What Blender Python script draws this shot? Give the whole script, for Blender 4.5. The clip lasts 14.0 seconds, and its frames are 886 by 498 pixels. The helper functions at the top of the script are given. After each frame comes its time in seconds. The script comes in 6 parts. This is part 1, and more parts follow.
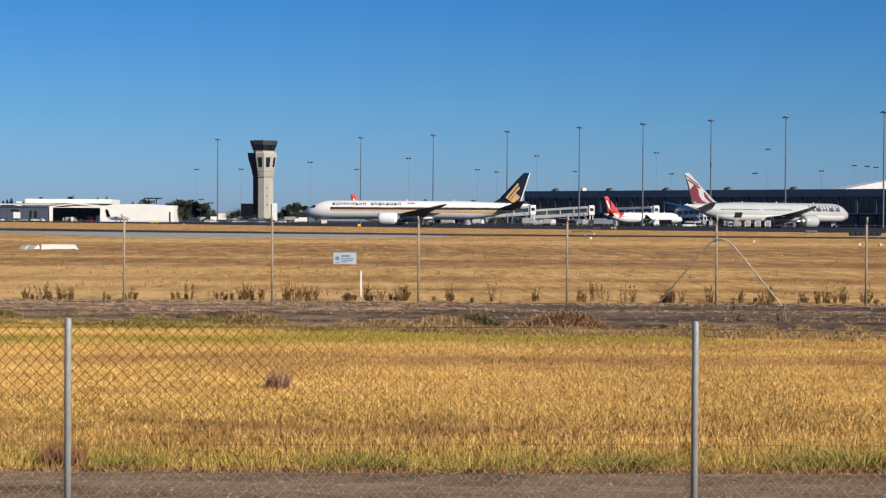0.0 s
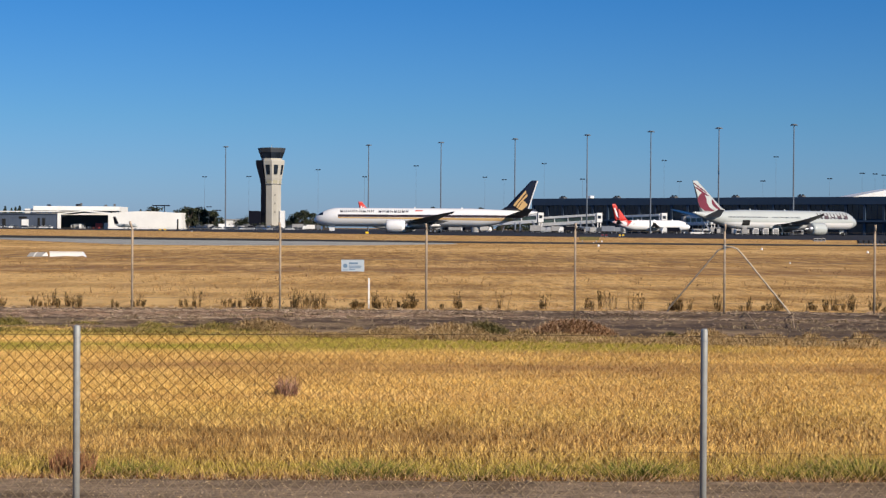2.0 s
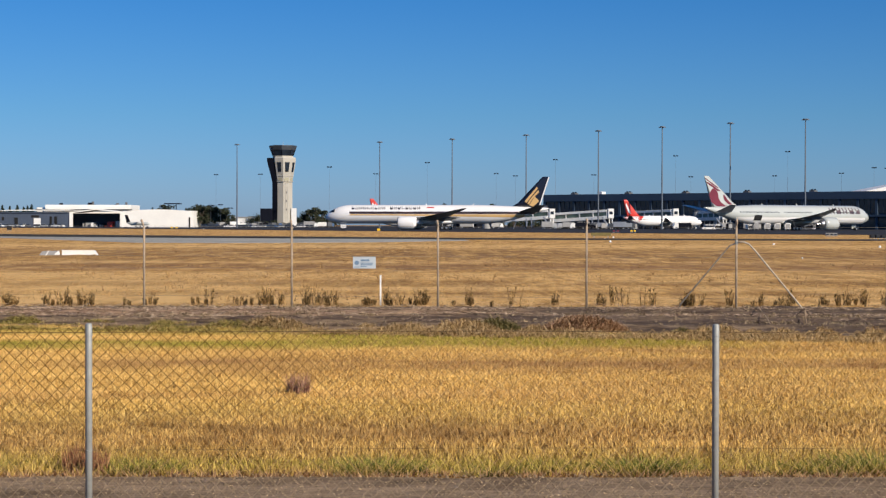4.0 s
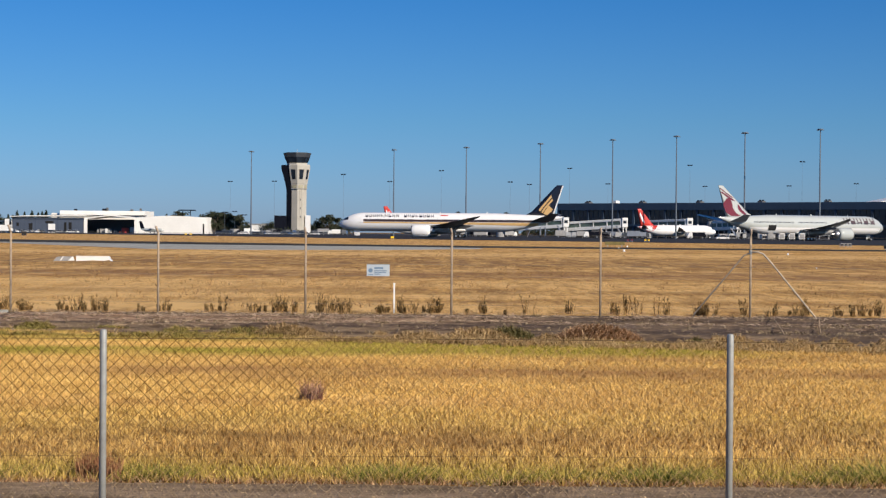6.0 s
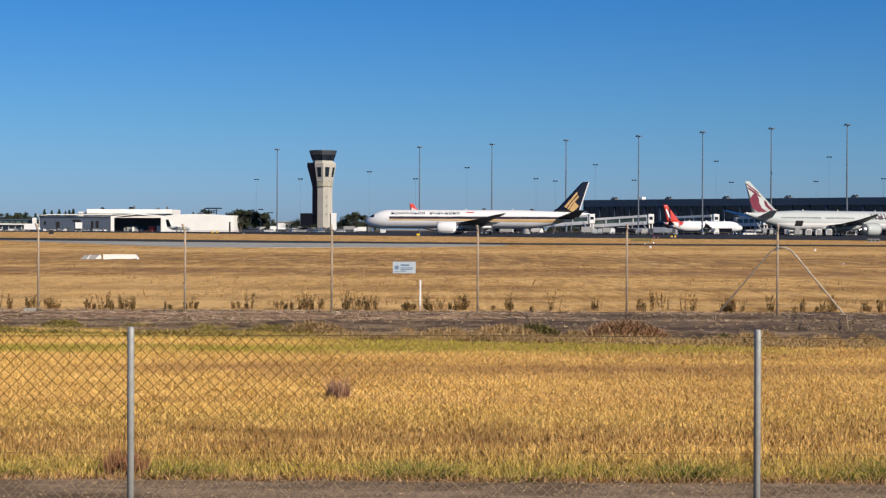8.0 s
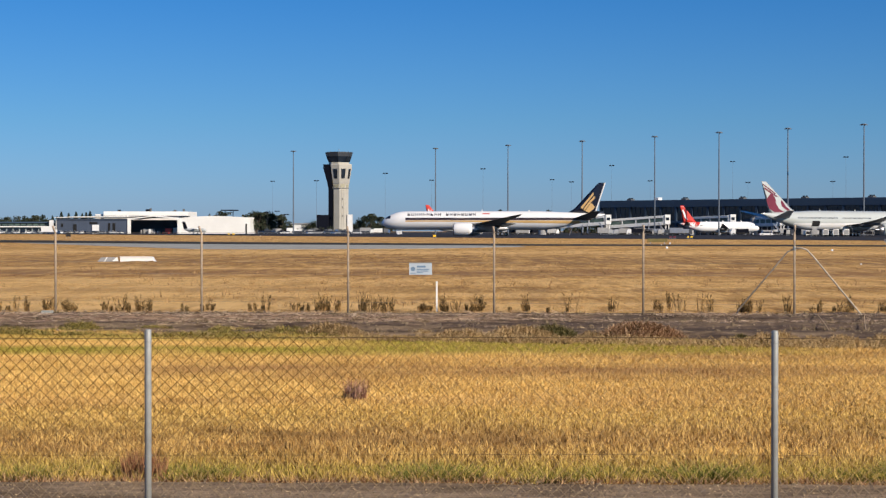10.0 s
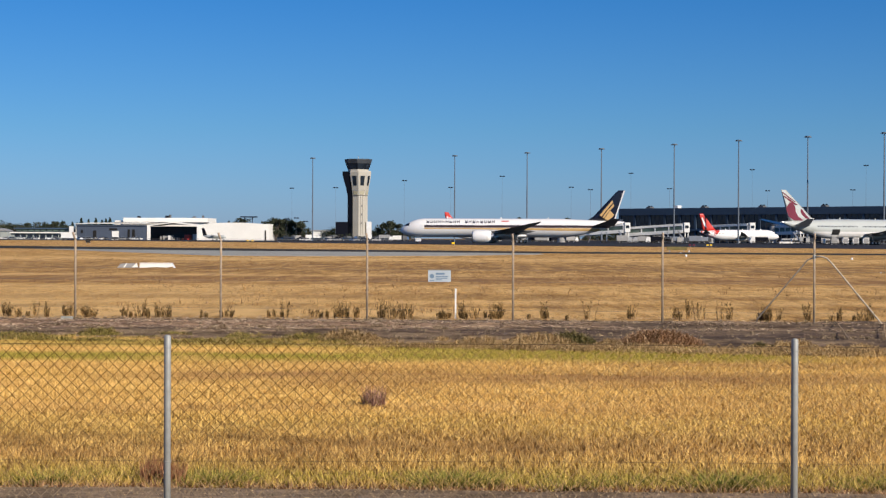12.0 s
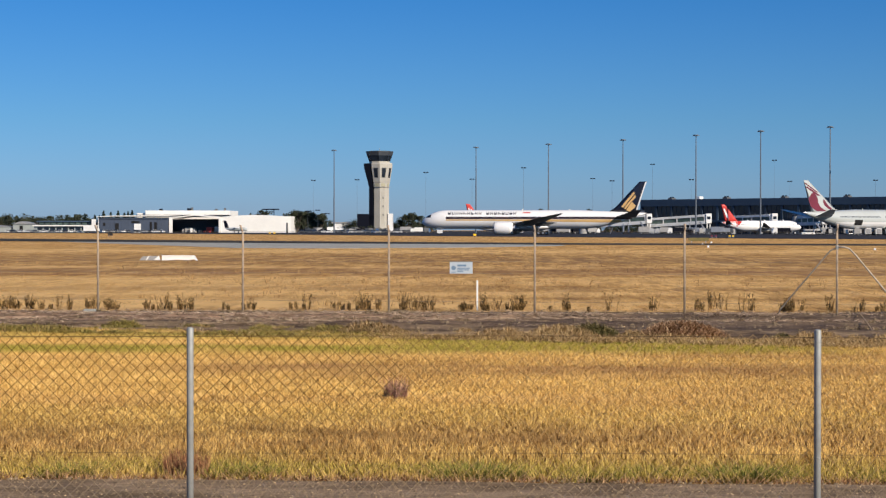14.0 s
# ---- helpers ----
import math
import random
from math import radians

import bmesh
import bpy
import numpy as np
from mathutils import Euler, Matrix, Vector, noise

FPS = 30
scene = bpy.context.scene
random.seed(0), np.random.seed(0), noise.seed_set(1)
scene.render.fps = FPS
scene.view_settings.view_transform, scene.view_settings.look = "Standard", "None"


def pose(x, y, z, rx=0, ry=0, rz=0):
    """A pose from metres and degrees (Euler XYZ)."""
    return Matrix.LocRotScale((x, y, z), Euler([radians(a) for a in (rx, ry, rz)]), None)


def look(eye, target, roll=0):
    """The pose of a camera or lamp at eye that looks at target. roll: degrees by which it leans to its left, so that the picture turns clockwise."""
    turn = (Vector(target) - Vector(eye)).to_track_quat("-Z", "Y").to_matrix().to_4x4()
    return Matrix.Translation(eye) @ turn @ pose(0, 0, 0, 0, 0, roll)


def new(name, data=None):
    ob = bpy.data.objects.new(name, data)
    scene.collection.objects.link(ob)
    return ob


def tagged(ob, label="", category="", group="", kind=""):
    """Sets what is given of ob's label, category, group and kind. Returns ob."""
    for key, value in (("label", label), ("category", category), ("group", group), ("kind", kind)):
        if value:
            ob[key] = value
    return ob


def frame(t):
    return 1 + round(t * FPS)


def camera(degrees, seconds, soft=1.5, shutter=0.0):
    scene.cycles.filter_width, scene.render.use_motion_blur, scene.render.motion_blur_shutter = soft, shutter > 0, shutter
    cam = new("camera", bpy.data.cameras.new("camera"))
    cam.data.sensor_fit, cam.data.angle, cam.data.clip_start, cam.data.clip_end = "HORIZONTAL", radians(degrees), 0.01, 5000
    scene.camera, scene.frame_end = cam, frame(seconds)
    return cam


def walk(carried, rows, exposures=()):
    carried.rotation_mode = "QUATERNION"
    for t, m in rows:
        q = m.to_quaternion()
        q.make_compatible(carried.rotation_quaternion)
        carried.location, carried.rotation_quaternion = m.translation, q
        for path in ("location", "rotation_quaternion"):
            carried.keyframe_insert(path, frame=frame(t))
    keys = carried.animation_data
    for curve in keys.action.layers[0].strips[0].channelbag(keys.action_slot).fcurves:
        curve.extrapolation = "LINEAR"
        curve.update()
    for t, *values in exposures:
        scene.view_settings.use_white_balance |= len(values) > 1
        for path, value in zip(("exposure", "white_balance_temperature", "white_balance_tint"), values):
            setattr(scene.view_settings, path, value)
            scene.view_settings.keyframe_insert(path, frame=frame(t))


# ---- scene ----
cam = camera(28.831, 14.0, 1.3)
PATH = [
    (0.0, pose(0.0048, 0.0, 1.7008, 89.0581, -0.3666, -1.3694)),
    (0.5, pose(0.0021, 0.0, 1.7030, 89.0568, -0.4464, -1.3519)),
    (1.0, pose(0.0032, 0.0, 1.7035, 89.3243, -0.3254, -1.3263)),
    (1.5, pose(0.0036, 0.0, 1.7021, 89.3917, -0.3701, -1.2644)),
    (2.0, pose(0.0002, 0.0, 1.7007, 89.3041, -0.4039, -1.1142)),
    (4.5, pose(0.0042, 0.0, 1.7000, 89.1903, -0.1080, -0.6727)),
    (5.0, pose(0.0024, 0.0, 1.7011, 89.3483, -0.1708, -0.6035)),
    (5.5, pose(0.0010, 0.0, 1.7021, 89.4733, -0.3071, -0.4873)),
    (6.0, pose(-0.0013, 0.0, 1.7004, 89.4567, -0.4559, -0.2756)),
    (6.5, pose(0.0000, 0.0, 1.7000, 89.4365, -0.0000, 0.0000)),
    (7.0, pose(0.0029, 0.0, 1.6994, 89.3821, -0.1367, 0.3897)),
    (7.5, pose(0.0004, 0.0, 1.6979, 89.3514, -0.2550, 0.5052)),
    (8.0, pose(-0.0023, 0.0, 1.6978, 89.3543, -0.2229, 0.5845)),
    (10.5, pose(-0.0032, 0.0, 1.6999, 89.4320, -0.1088, 1.2628)),
    (11.0, pose(-0.0032, 0.0, 1.6972, 89.5837, -0.1898, 1.4080)),
    (11.5, pose(-0.0072, 0.0, 1.7004, 89.7294, -0.1756, 1.5905)),
    (12.0, pose(-0.0058, 0.0, 1.6974, 89.6364, -0.2350, 1.7515)),
    (12.5, pose(-0.0068, 0.0, 1.6969, 89.4052, -0.2029, 1.8880)),
    (13.0, pose(-0.0079, 0.0, 1.6975, 89.3103, -0.3204, 2.0146)),
    (13.5, pose(-0.0099, 0.0, 1.6972, 89.2776, -0.1864, 2.1874)),
    (14.0, pose(-0.0067, 0.0, 1.6975, 89.3610, -0.0553, 2.4658)),
]
walk(cam, PATH)

# ---------------------------------------------------------------- world, sun, exposure
SUN_DIR = Vector((0.70, -0.71, 0.0)).normalized()
SUN_ELEV = 27.0
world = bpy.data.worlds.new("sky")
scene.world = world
world.use_nodes = True
wn = world.node_tree.nodes
wl = world.node_tree.links
sky = wn.new("ShaderNodeTexSky")
sky.sky_type = "NISHITA"
sky.sun_disc = False
sky.sun_elevation = radians(SUN_ELEV)
sky.sun_rotation = math.atan2(SUN_DIR.x, SUN_DIR.y)
sky.altitude = 0
sky.air_density = 0.8
sky.dust_density = 0.4
sky.ozone_density = 4.0
wn["Background"].inputs["Strength"].default_value = 0.0875
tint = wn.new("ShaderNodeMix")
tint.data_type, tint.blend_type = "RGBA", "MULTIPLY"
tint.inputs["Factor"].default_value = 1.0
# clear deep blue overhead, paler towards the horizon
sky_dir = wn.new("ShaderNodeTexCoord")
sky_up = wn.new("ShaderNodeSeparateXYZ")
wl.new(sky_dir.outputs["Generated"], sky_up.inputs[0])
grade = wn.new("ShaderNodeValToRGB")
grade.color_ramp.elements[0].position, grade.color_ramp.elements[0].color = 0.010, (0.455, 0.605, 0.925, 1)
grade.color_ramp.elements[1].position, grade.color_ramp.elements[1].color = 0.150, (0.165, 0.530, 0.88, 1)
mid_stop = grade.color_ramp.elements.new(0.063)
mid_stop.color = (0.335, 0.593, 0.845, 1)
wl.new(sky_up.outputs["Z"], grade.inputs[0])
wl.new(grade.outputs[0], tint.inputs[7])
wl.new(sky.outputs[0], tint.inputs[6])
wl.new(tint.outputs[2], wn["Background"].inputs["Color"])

sun_data = bpy.data.lights.new("sun", "SUN")
sun_data.energy = 5.0
sun_data.angle = radians(0.5)
sun_data.color = (1.0, 0.87, 0.71)
sun = new("sun", sun_data)
sd = Vector((SUN_DIR.x * math.cos(radians(SUN_ELEV)), SUN_DIR.y * math.cos(radians(SUN_ELEV)), math.sin(radians(SUN_ELEV))))
sun.matrix_world = look(sd * 100, (0, 0, 0))
scene.view_settings.exposure = 0.25

# ---------------------------------------------------------------- materials


def node_mat(name):
    m = bpy.data.materials.new(name)
    m.use_nodes = True
    nt = m.node_tree
    return m, nt, nt.nodes["Principled BSDF"]


def mapped(nt, scale=(1, 1, 1), world_space=True):
    mp = nt.nodes.new("ShaderNodeMapping")
    mp.inputs["Scale"].default_value = scale
    if world_space:
        src = nt.nodes.new("ShaderNodeNewGeometry").outputs["Position"]
    else:
        src = nt.nodes.new("ShaderNodeTexCoord").outputs["Object"]
    nt.links.new(src, mp.inputs["Vector"])
    return mp.outputs["Vector"]


def noise_node(nt, vec, scale, detail=4, rough=0.6):
    n = nt.nodes.new("ShaderNodeTexNoise")
    n.inputs["Scale"].default_value = scale
    n.inputs["Detail"].default_value = detail
    n.inputs["Roughness"].default_value = rough
    nt.links.new(vec, n.inputs["Vector"])
    return n.outputs["Fac"]


def ramp(nt, fac, stops):
    r = nt.nodes.new("ShaderNodeValToRGB")
    els = r.color_ramp.elements
    while len(els) < len(stops):
        els.new(0.5)
    for e, (p, c) in zip(els, stops):
        e.position = p
        e.color = (*c, 1) if len(c) == 3 else c
    nt.links.new(fac, r.inputs["Fac"])
    return r.outputs["Color"]


def mix(nt, a, b, fac, mode="MIX"):
    m = nt.nodes.new("ShaderNodeMix")
    m.data_type = "RGBA"
    m.blend_type = mode
    for sock, v in ((m.inputs["Factor"], fac), (m.inputs[6], a), (m.inputs[7], b)):
        if isinstance(v, (int, float)):
            sock.default_value = v
        elif isinstance(v, tuple):
            sock.default_value = (*v, 1)
        else:
            nt.links.new(v, sock)
    return m.outputs[2]


def bump(nt, bsdf, height, strength, dist):
    b = nt.nodes.new("ShaderNodeBump")
    b.inputs["Strength"].default_value = strength
    b.inputs["Distance"].default_value = dist
    nt.links.new(height, b.inputs["Height"])
    nt.links.new(b.outputs["Normal"], bsdf.inputs["Normal"])


def surface(name, color, rough=0.5, metal=0.0, vary=0.15, scale=1.0, grain=8.0, relief=0.0, stretch=(1, 1, 1), coat=0.0, spec=0.5):
    """Painted or plain surface with stains at a large scale and grain at a small one."""
    m, nt, b = node_mat(name)
    v = mapped(nt, stretch, False)
    big = noise_node(nt, v, scale, 5)
    fine = noise_node(nt, v, scale * grain, 3)
    lo = tuple(max(0, c * (1 - vary * 1.6)) for c in color)
    hi = tuple(min(1, c * (1 + vary)) for c in color)
    c1 = ramp(nt, big, [(0.3, lo), (0.65, hi)])
    c2 = ramp(nt, fine, [(0.35, tuple(c * (1 - vary) for c in color)), (0.7, hi)])
    nt.links.new(mix(nt, c1, c2, 0.4), b.inputs["Base Color"])
    b.inputs["Roughness"].default_value = rough
    b.inputs["Metallic"].default_value = metal
    b.inputs["Coat Weight"].default_value = coat
    b.inputs["Specular IOR Level"].default_value = spec
    if relief:
        bump(nt, b, fine, 0.5, relief)
    return m


def sel(nt, axis_out, lo, hi, soft):
    """1 where lo < value < hi, with soft edges."""
    outs = []
    for a, c in ((lo - soft, lo + soft), (hi + soft, hi - soft)):
        r = nt.nodes.new("ShaderNodeMapRange")
        r.inputs["From Min"].default_value = a
        r.inputs["From Max"].default_value = c
        nt.links.new(axis_out, r.inputs["Value"])
        outs.append(r.outputs[0])
    m = nt.nodes.new("ShaderNodeMath")
    m.operation = "MULTIPLY"
    nt.links.new(outs[0], m.inputs[0])
    nt.links.new(outs[1], m.inputs[1])
    return m.outputs[0]


def math_node(nt, op, a, b):
    m = nt.nodes.new("ShaderNodeMath")
    m.operation = op
    for i, v in enumerate((a, b)):
        if isinstance(v, (int, float)):
            m.inputs[i].default_value = v
        else:
            nt.links.new(v, m.inputs[i])
    return m.outputs[0]


def ground_material():
    m, nt, b = node_mat("dry_field")
    pos = mapped(nt)
    band = noise_node(nt, mapped(nt, (0.06, 0.16, 1)), 1.0, 7, 0.78)
    patch = noise_node(nt, mapped(nt, (0.34, 0.085, 1)), 1.0, 6, 0.75)
    fine = noise_node(nt, mapped(nt, (5, 9, 5)), 1.0, 4, 0.8)
    rows = noise_node(nt, mapped(nt, (0.95, 0.15, 1)), 1.0, 6, 0.72)
    c = ramp(nt, band, [(0.38, (0.34, 0.18, 0.058)), (0.46, (0.55, 0.325, 0.10)), (0.52, (0.63, 0.395, 0.135)), (0.57, (0.77, 0.53, 0.21)), (0.64, (0.55, 0.33, 0.11))])
    c2 = ramp(nt, patch, [(0.40, (0.20, 0.105, 0.038)), (0.49, (0.53, 0.325, 0.11)), (0.58, (0.71, 0.485, 0.19))])
    c3 = ramp(nt, rows, [(0.41, (0.20, 0.105, 0.038)), (0.48, (0.53, 0.325, 0.115)), (0.57, (0.73, 0.505, 0.215))])
    c = mix(nt, mix(nt, c, c2, 0.48), c3, 0.44)
    c = mix(nt, c, ramp(nt, fine, [(0.38, (0.52, 0.44, 0.36)), (0.57, (1.24, 1.19, 1.10))]), 0.85, "MULTIPLY")
    speck = noise_node(nt, mapped(nt, (4.2, 0.42, 1)), 1.0, 3, 0.75)
    c = mix(nt, c, ramp(nt, speck, [(0.36, (0.52, 0.41, 0.33)), (0.50, (0.98, 0.95, 0.92)), (0.62, (1.22, 1.17, 1.10))]), 0.9, "MULTIPLY")
    swath = noise_node(nt, mapped(nt, (0.24, 0.17, 1)), 1.0, 7, 0.8)
    c = mix(nt, c, (0.78, 0.53, 0.25), ramp(nt, swath, [(0.52, (0, 0, 0)), (0.56, (0.55, 0.55, 0.55)), (0.62, (0.1, 0.1, 0.1))]))
    c = mix(nt, c, (0.24, 0.135, 0.055), ramp(nt, swath, [(0.40, (0.1, 0.1, 0.1)), (0.43, (0.55, 0.55, 0.55)), (0.46, (0, 0, 0))]))
    gp = nt.nodes.new("ShaderNodeNewGeometry")
    sp = nt.nodes.new("ShaderNodeSeparateXYZ")
    nt.links.new(gp.outputs["Position"], sp.inputs[0])
    warp = math_node(nt, "ADD", sp.outputs["Y"], math_node(nt, "MULTIPLY", noise_node(nt, mapped(nt, (0.07, 0.05, 1)), 1.0, 4), 9.0))
    streak = ramp(nt, rows, [(0.40, (0.25, 0.25, 0.25)), (0.55, (0.85, 0.85, 0.85))])
    for y0_, y1_, soft_ in ((41.0, 45.5, 1.0), (48.3, 51.5, 0.8), (58.0, 65.5, 1.6), (80.5, 84.0, 1.5), (128.0, 150.0, 6.0)):
        c = mix(nt, c, (0.76, 0.485, 0.195), math_node(nt, "MULTIPLY", sel(nt, warp, y0_, y1_, soft_), streak))
    for y0_, y1_, soft_ in ((52.5, 56.0, 0.8), (72.5, 76.5, 1.2), (45.8, 47.2, 0.5)):
        c = mix(nt, c, (0.27, 0.15, 0.06), math_node(nt, "MULTIPLY", sel(nt, warp, y0_, y1_, soft_), ramp(nt, rows, [(0.44, (0.8, 0.8, 0.8)), (0.58, (0.1, 0.1, 0.1))])))
    weedy = noise_node(nt, mapped(nt, (0.9, 0.28, 1)), 1.0, 5, 0.7)
    c = mix(nt, c, (0.29, 0.155, 0.072), math_node(nt, "MULTIPLY", sel(nt, warp, 68.5, 80.5, 2.0), ramp(nt, weedy, [(0.40, (0.75, 0.75, 0.75)), (0.60, (0.18, 0.18, 0.18))])))
    dry = math_node(nt, "MULTIPLY", sel(nt, sp.outputs["Y"], 82.0, 118.0, 12.0), ramp(nt, rows, [(0.40, (0.9, 0.9, 0.9)), (0.58, (0.15, 0.15, 0.15))]))
    c = mix(nt, c, (0.25, 0.14, 0.062), dry)
    # field brighter on the left from sun and haze, put into the colour
    c = mix(nt, c, (0.80, 0.53, 0.22), math_node(nt, "MULTIPLY", math_node(nt, "MULTIPLY", sel(nt, sp.outputs["X"], -90.0, -4.0, 4.0), sel(nt, sp.outputs["Y"], 30.0, 60.0, 5.0)), 0.38))
    thatch = ramp(nt, patch, [(0.4, (0.17, 0.085, 0.024)), (0.6, (0.30, 0.165, 0.05))])
    pale = ramp(nt, patch, [(0.4, (0.40, 0.225, 0.065)), (0.6, (0.58, 0.35, 0.105))])
    thatch = mix(nt, thatch, pale, sel(nt, sp.outputs["Y"], 15.2, 40.0, 1.2))
    c = mix(nt, c, thatch, sel(nt, math_node(nt, "ADD", sp.outputs["Y"], math_node(nt, "MULTIPLY", sp.outputs["X"], 0.22)), 6.0, 28.5, 0.4))
    nt.links.new(c, b.inputs["Base Color"])
    b.inputs["Roughness"].default_value = 0.95
    b.inputs["Specular IOR Level"].default_value = 0.1
    bump(nt, b, fine, 0.8, 0.06)
    return m


def blade_material(name, stops, green=None, spread=0.35):
    """Dry grass; each blade its own tone, with larger patches, and greener strips where green gives (y from, y to, soft, amount, mottle, x from, x to)."""
    m, nt, b = node_mat(name)
    g = nt.nodes.new("ShaderNodeNewGeometry")
    patch = noise_node(nt, mapped(nt, (0.5, 0.9, 0.5)), 1.0, 4, 0.6)
    f = math_node(nt, "ADD", math_node(nt, "MULTIPLY", g.outputs["Random Per Island"], spread), math_node(nt, "MULTIPLY", patch, 1.0 - spread))
    c = ramp(nt, f, stops)
    sep = nt.nodes.new("ShaderNodeSeparateXYZ")
    nt.links.new(g.outputs["Position"], sep.inputs[0])
    if green:
        # browner trampled strips lying across the field of grass
        bc = ramp(nt, g.outputs["Random Per Island"], [(0.0, (0.26, 0.13, 0.05)), (0.6, (0.47, 0.26, 0.10)), (1.0, (0.62, 0.38, 0.16))])
        br = noise_node(nt, mapped(nt, (0.16, 0.55, 1)), 1.0, 4, 0.6)
        c = mix(nt, c, bc, ramp(nt, br, [(0.46, (0, 0, 0)), (0.60, (0.40, 0.40, 0.40))]))
        lie = noise_node(nt, mapped(nt, (0.30, 2.2, 1)), 1.0, 5, 0.65)
        strip = ramp(nt, lie, [(0.40, (0.30, 0.30, 0.30)), (0.54, (1, 1, 1))])
        stray = math_node(nt, "ADD", sep.outputs["Y"], math_node(nt, "MULTIPLY", math_node(nt, "SUBTRACT", noise_node(nt, mapped(nt, (0.8, 0.5, 1)), 1.0, 4, 0.65), 0.5), 2.6))
        for y0_, y1_, soft_, x0_, amount in ((20.0, 21.6, 0.5, -4.3, 0.85), (17.6, 19.7, 0.7, 1.9, 0.15), (22.4, 23.5, 0.4, 2.2, 0.45)):
            w = math_node(nt, "MULTIPLY", sel(nt, stray, y0_, y1_, soft_), sel(nt, sep.outputs["X"], x0_, 12.0, 0.9))
            c = mix(nt, c, (0.31, 0.17, 0.075), math_node(nt, "MULTIPLY", w, math_node(nt, "MULTIPLY", strip, amount)))
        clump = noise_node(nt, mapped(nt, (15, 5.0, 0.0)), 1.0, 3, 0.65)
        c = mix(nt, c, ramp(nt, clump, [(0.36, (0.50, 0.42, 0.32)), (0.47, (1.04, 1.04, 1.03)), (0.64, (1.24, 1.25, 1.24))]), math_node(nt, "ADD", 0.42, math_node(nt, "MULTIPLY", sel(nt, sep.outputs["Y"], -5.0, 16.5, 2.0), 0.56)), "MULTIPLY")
        # shade between the taller clumps near the road, put into the colour as noise
        gap_shade = noise_node(nt, mapped(nt, (31, 9.0, 0.0)), 1.0, 2, 0.6)
        c = mix(nt, c, ramp(nt, gap_shade, [(0.38, (0.36, 0.31, 0.24)), (0.49, (1.04, 1.04, 1.02))]), math_node(nt, "MULTIPLY", sel(nt, sep.outputs["Y"], -5.0, 15.8, 1.2), 0.75), "MULTIPLY")
        # browner grass, with the deeper shade of its taller clumps mixed into the colour
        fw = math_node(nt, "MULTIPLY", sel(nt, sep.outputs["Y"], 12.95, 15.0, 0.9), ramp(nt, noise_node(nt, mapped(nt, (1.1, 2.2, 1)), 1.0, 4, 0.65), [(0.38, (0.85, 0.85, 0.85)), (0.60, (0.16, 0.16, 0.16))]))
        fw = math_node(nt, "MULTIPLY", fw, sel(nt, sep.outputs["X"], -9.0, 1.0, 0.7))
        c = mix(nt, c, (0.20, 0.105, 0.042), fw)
    for lo, hi, soft, amount, a, x0_, x1_ in green or ():
        w = math_node(nt, "MULTIPLY", sel(nt, sep.outputs["Y"], lo, hi, soft), sel(nt, sep.outputs["X"], x0_, x1_, 0.8))
        pn = noise_node(nt, mapped(nt, (0.45, 1.1, 1)), a, 3)
        w = math_node(nt, "MULTIPLY", w, ramp(nt, pn, [(0.36, (amount * 0.4, amount * 0.4, amount * 0.4)), (0.50, (amount, amount, amount))]))
        gc = ramp(nt, g.outputs["Random Per Island"], [(0.0, (0.10, 0.11, 0.016)), (0.55, (0.31, 0.28, 0.04)), (1.0, (0.58, 0.45, 0.10))])
        c = mix(nt, c, gc, w)
    nt.links.new(c, b.inputs["Base Color"])
    b.inputs["Roughness"].default_value = 0.8
    b.inputs["Specular IOR Level"].default_value = 0.15
    return m


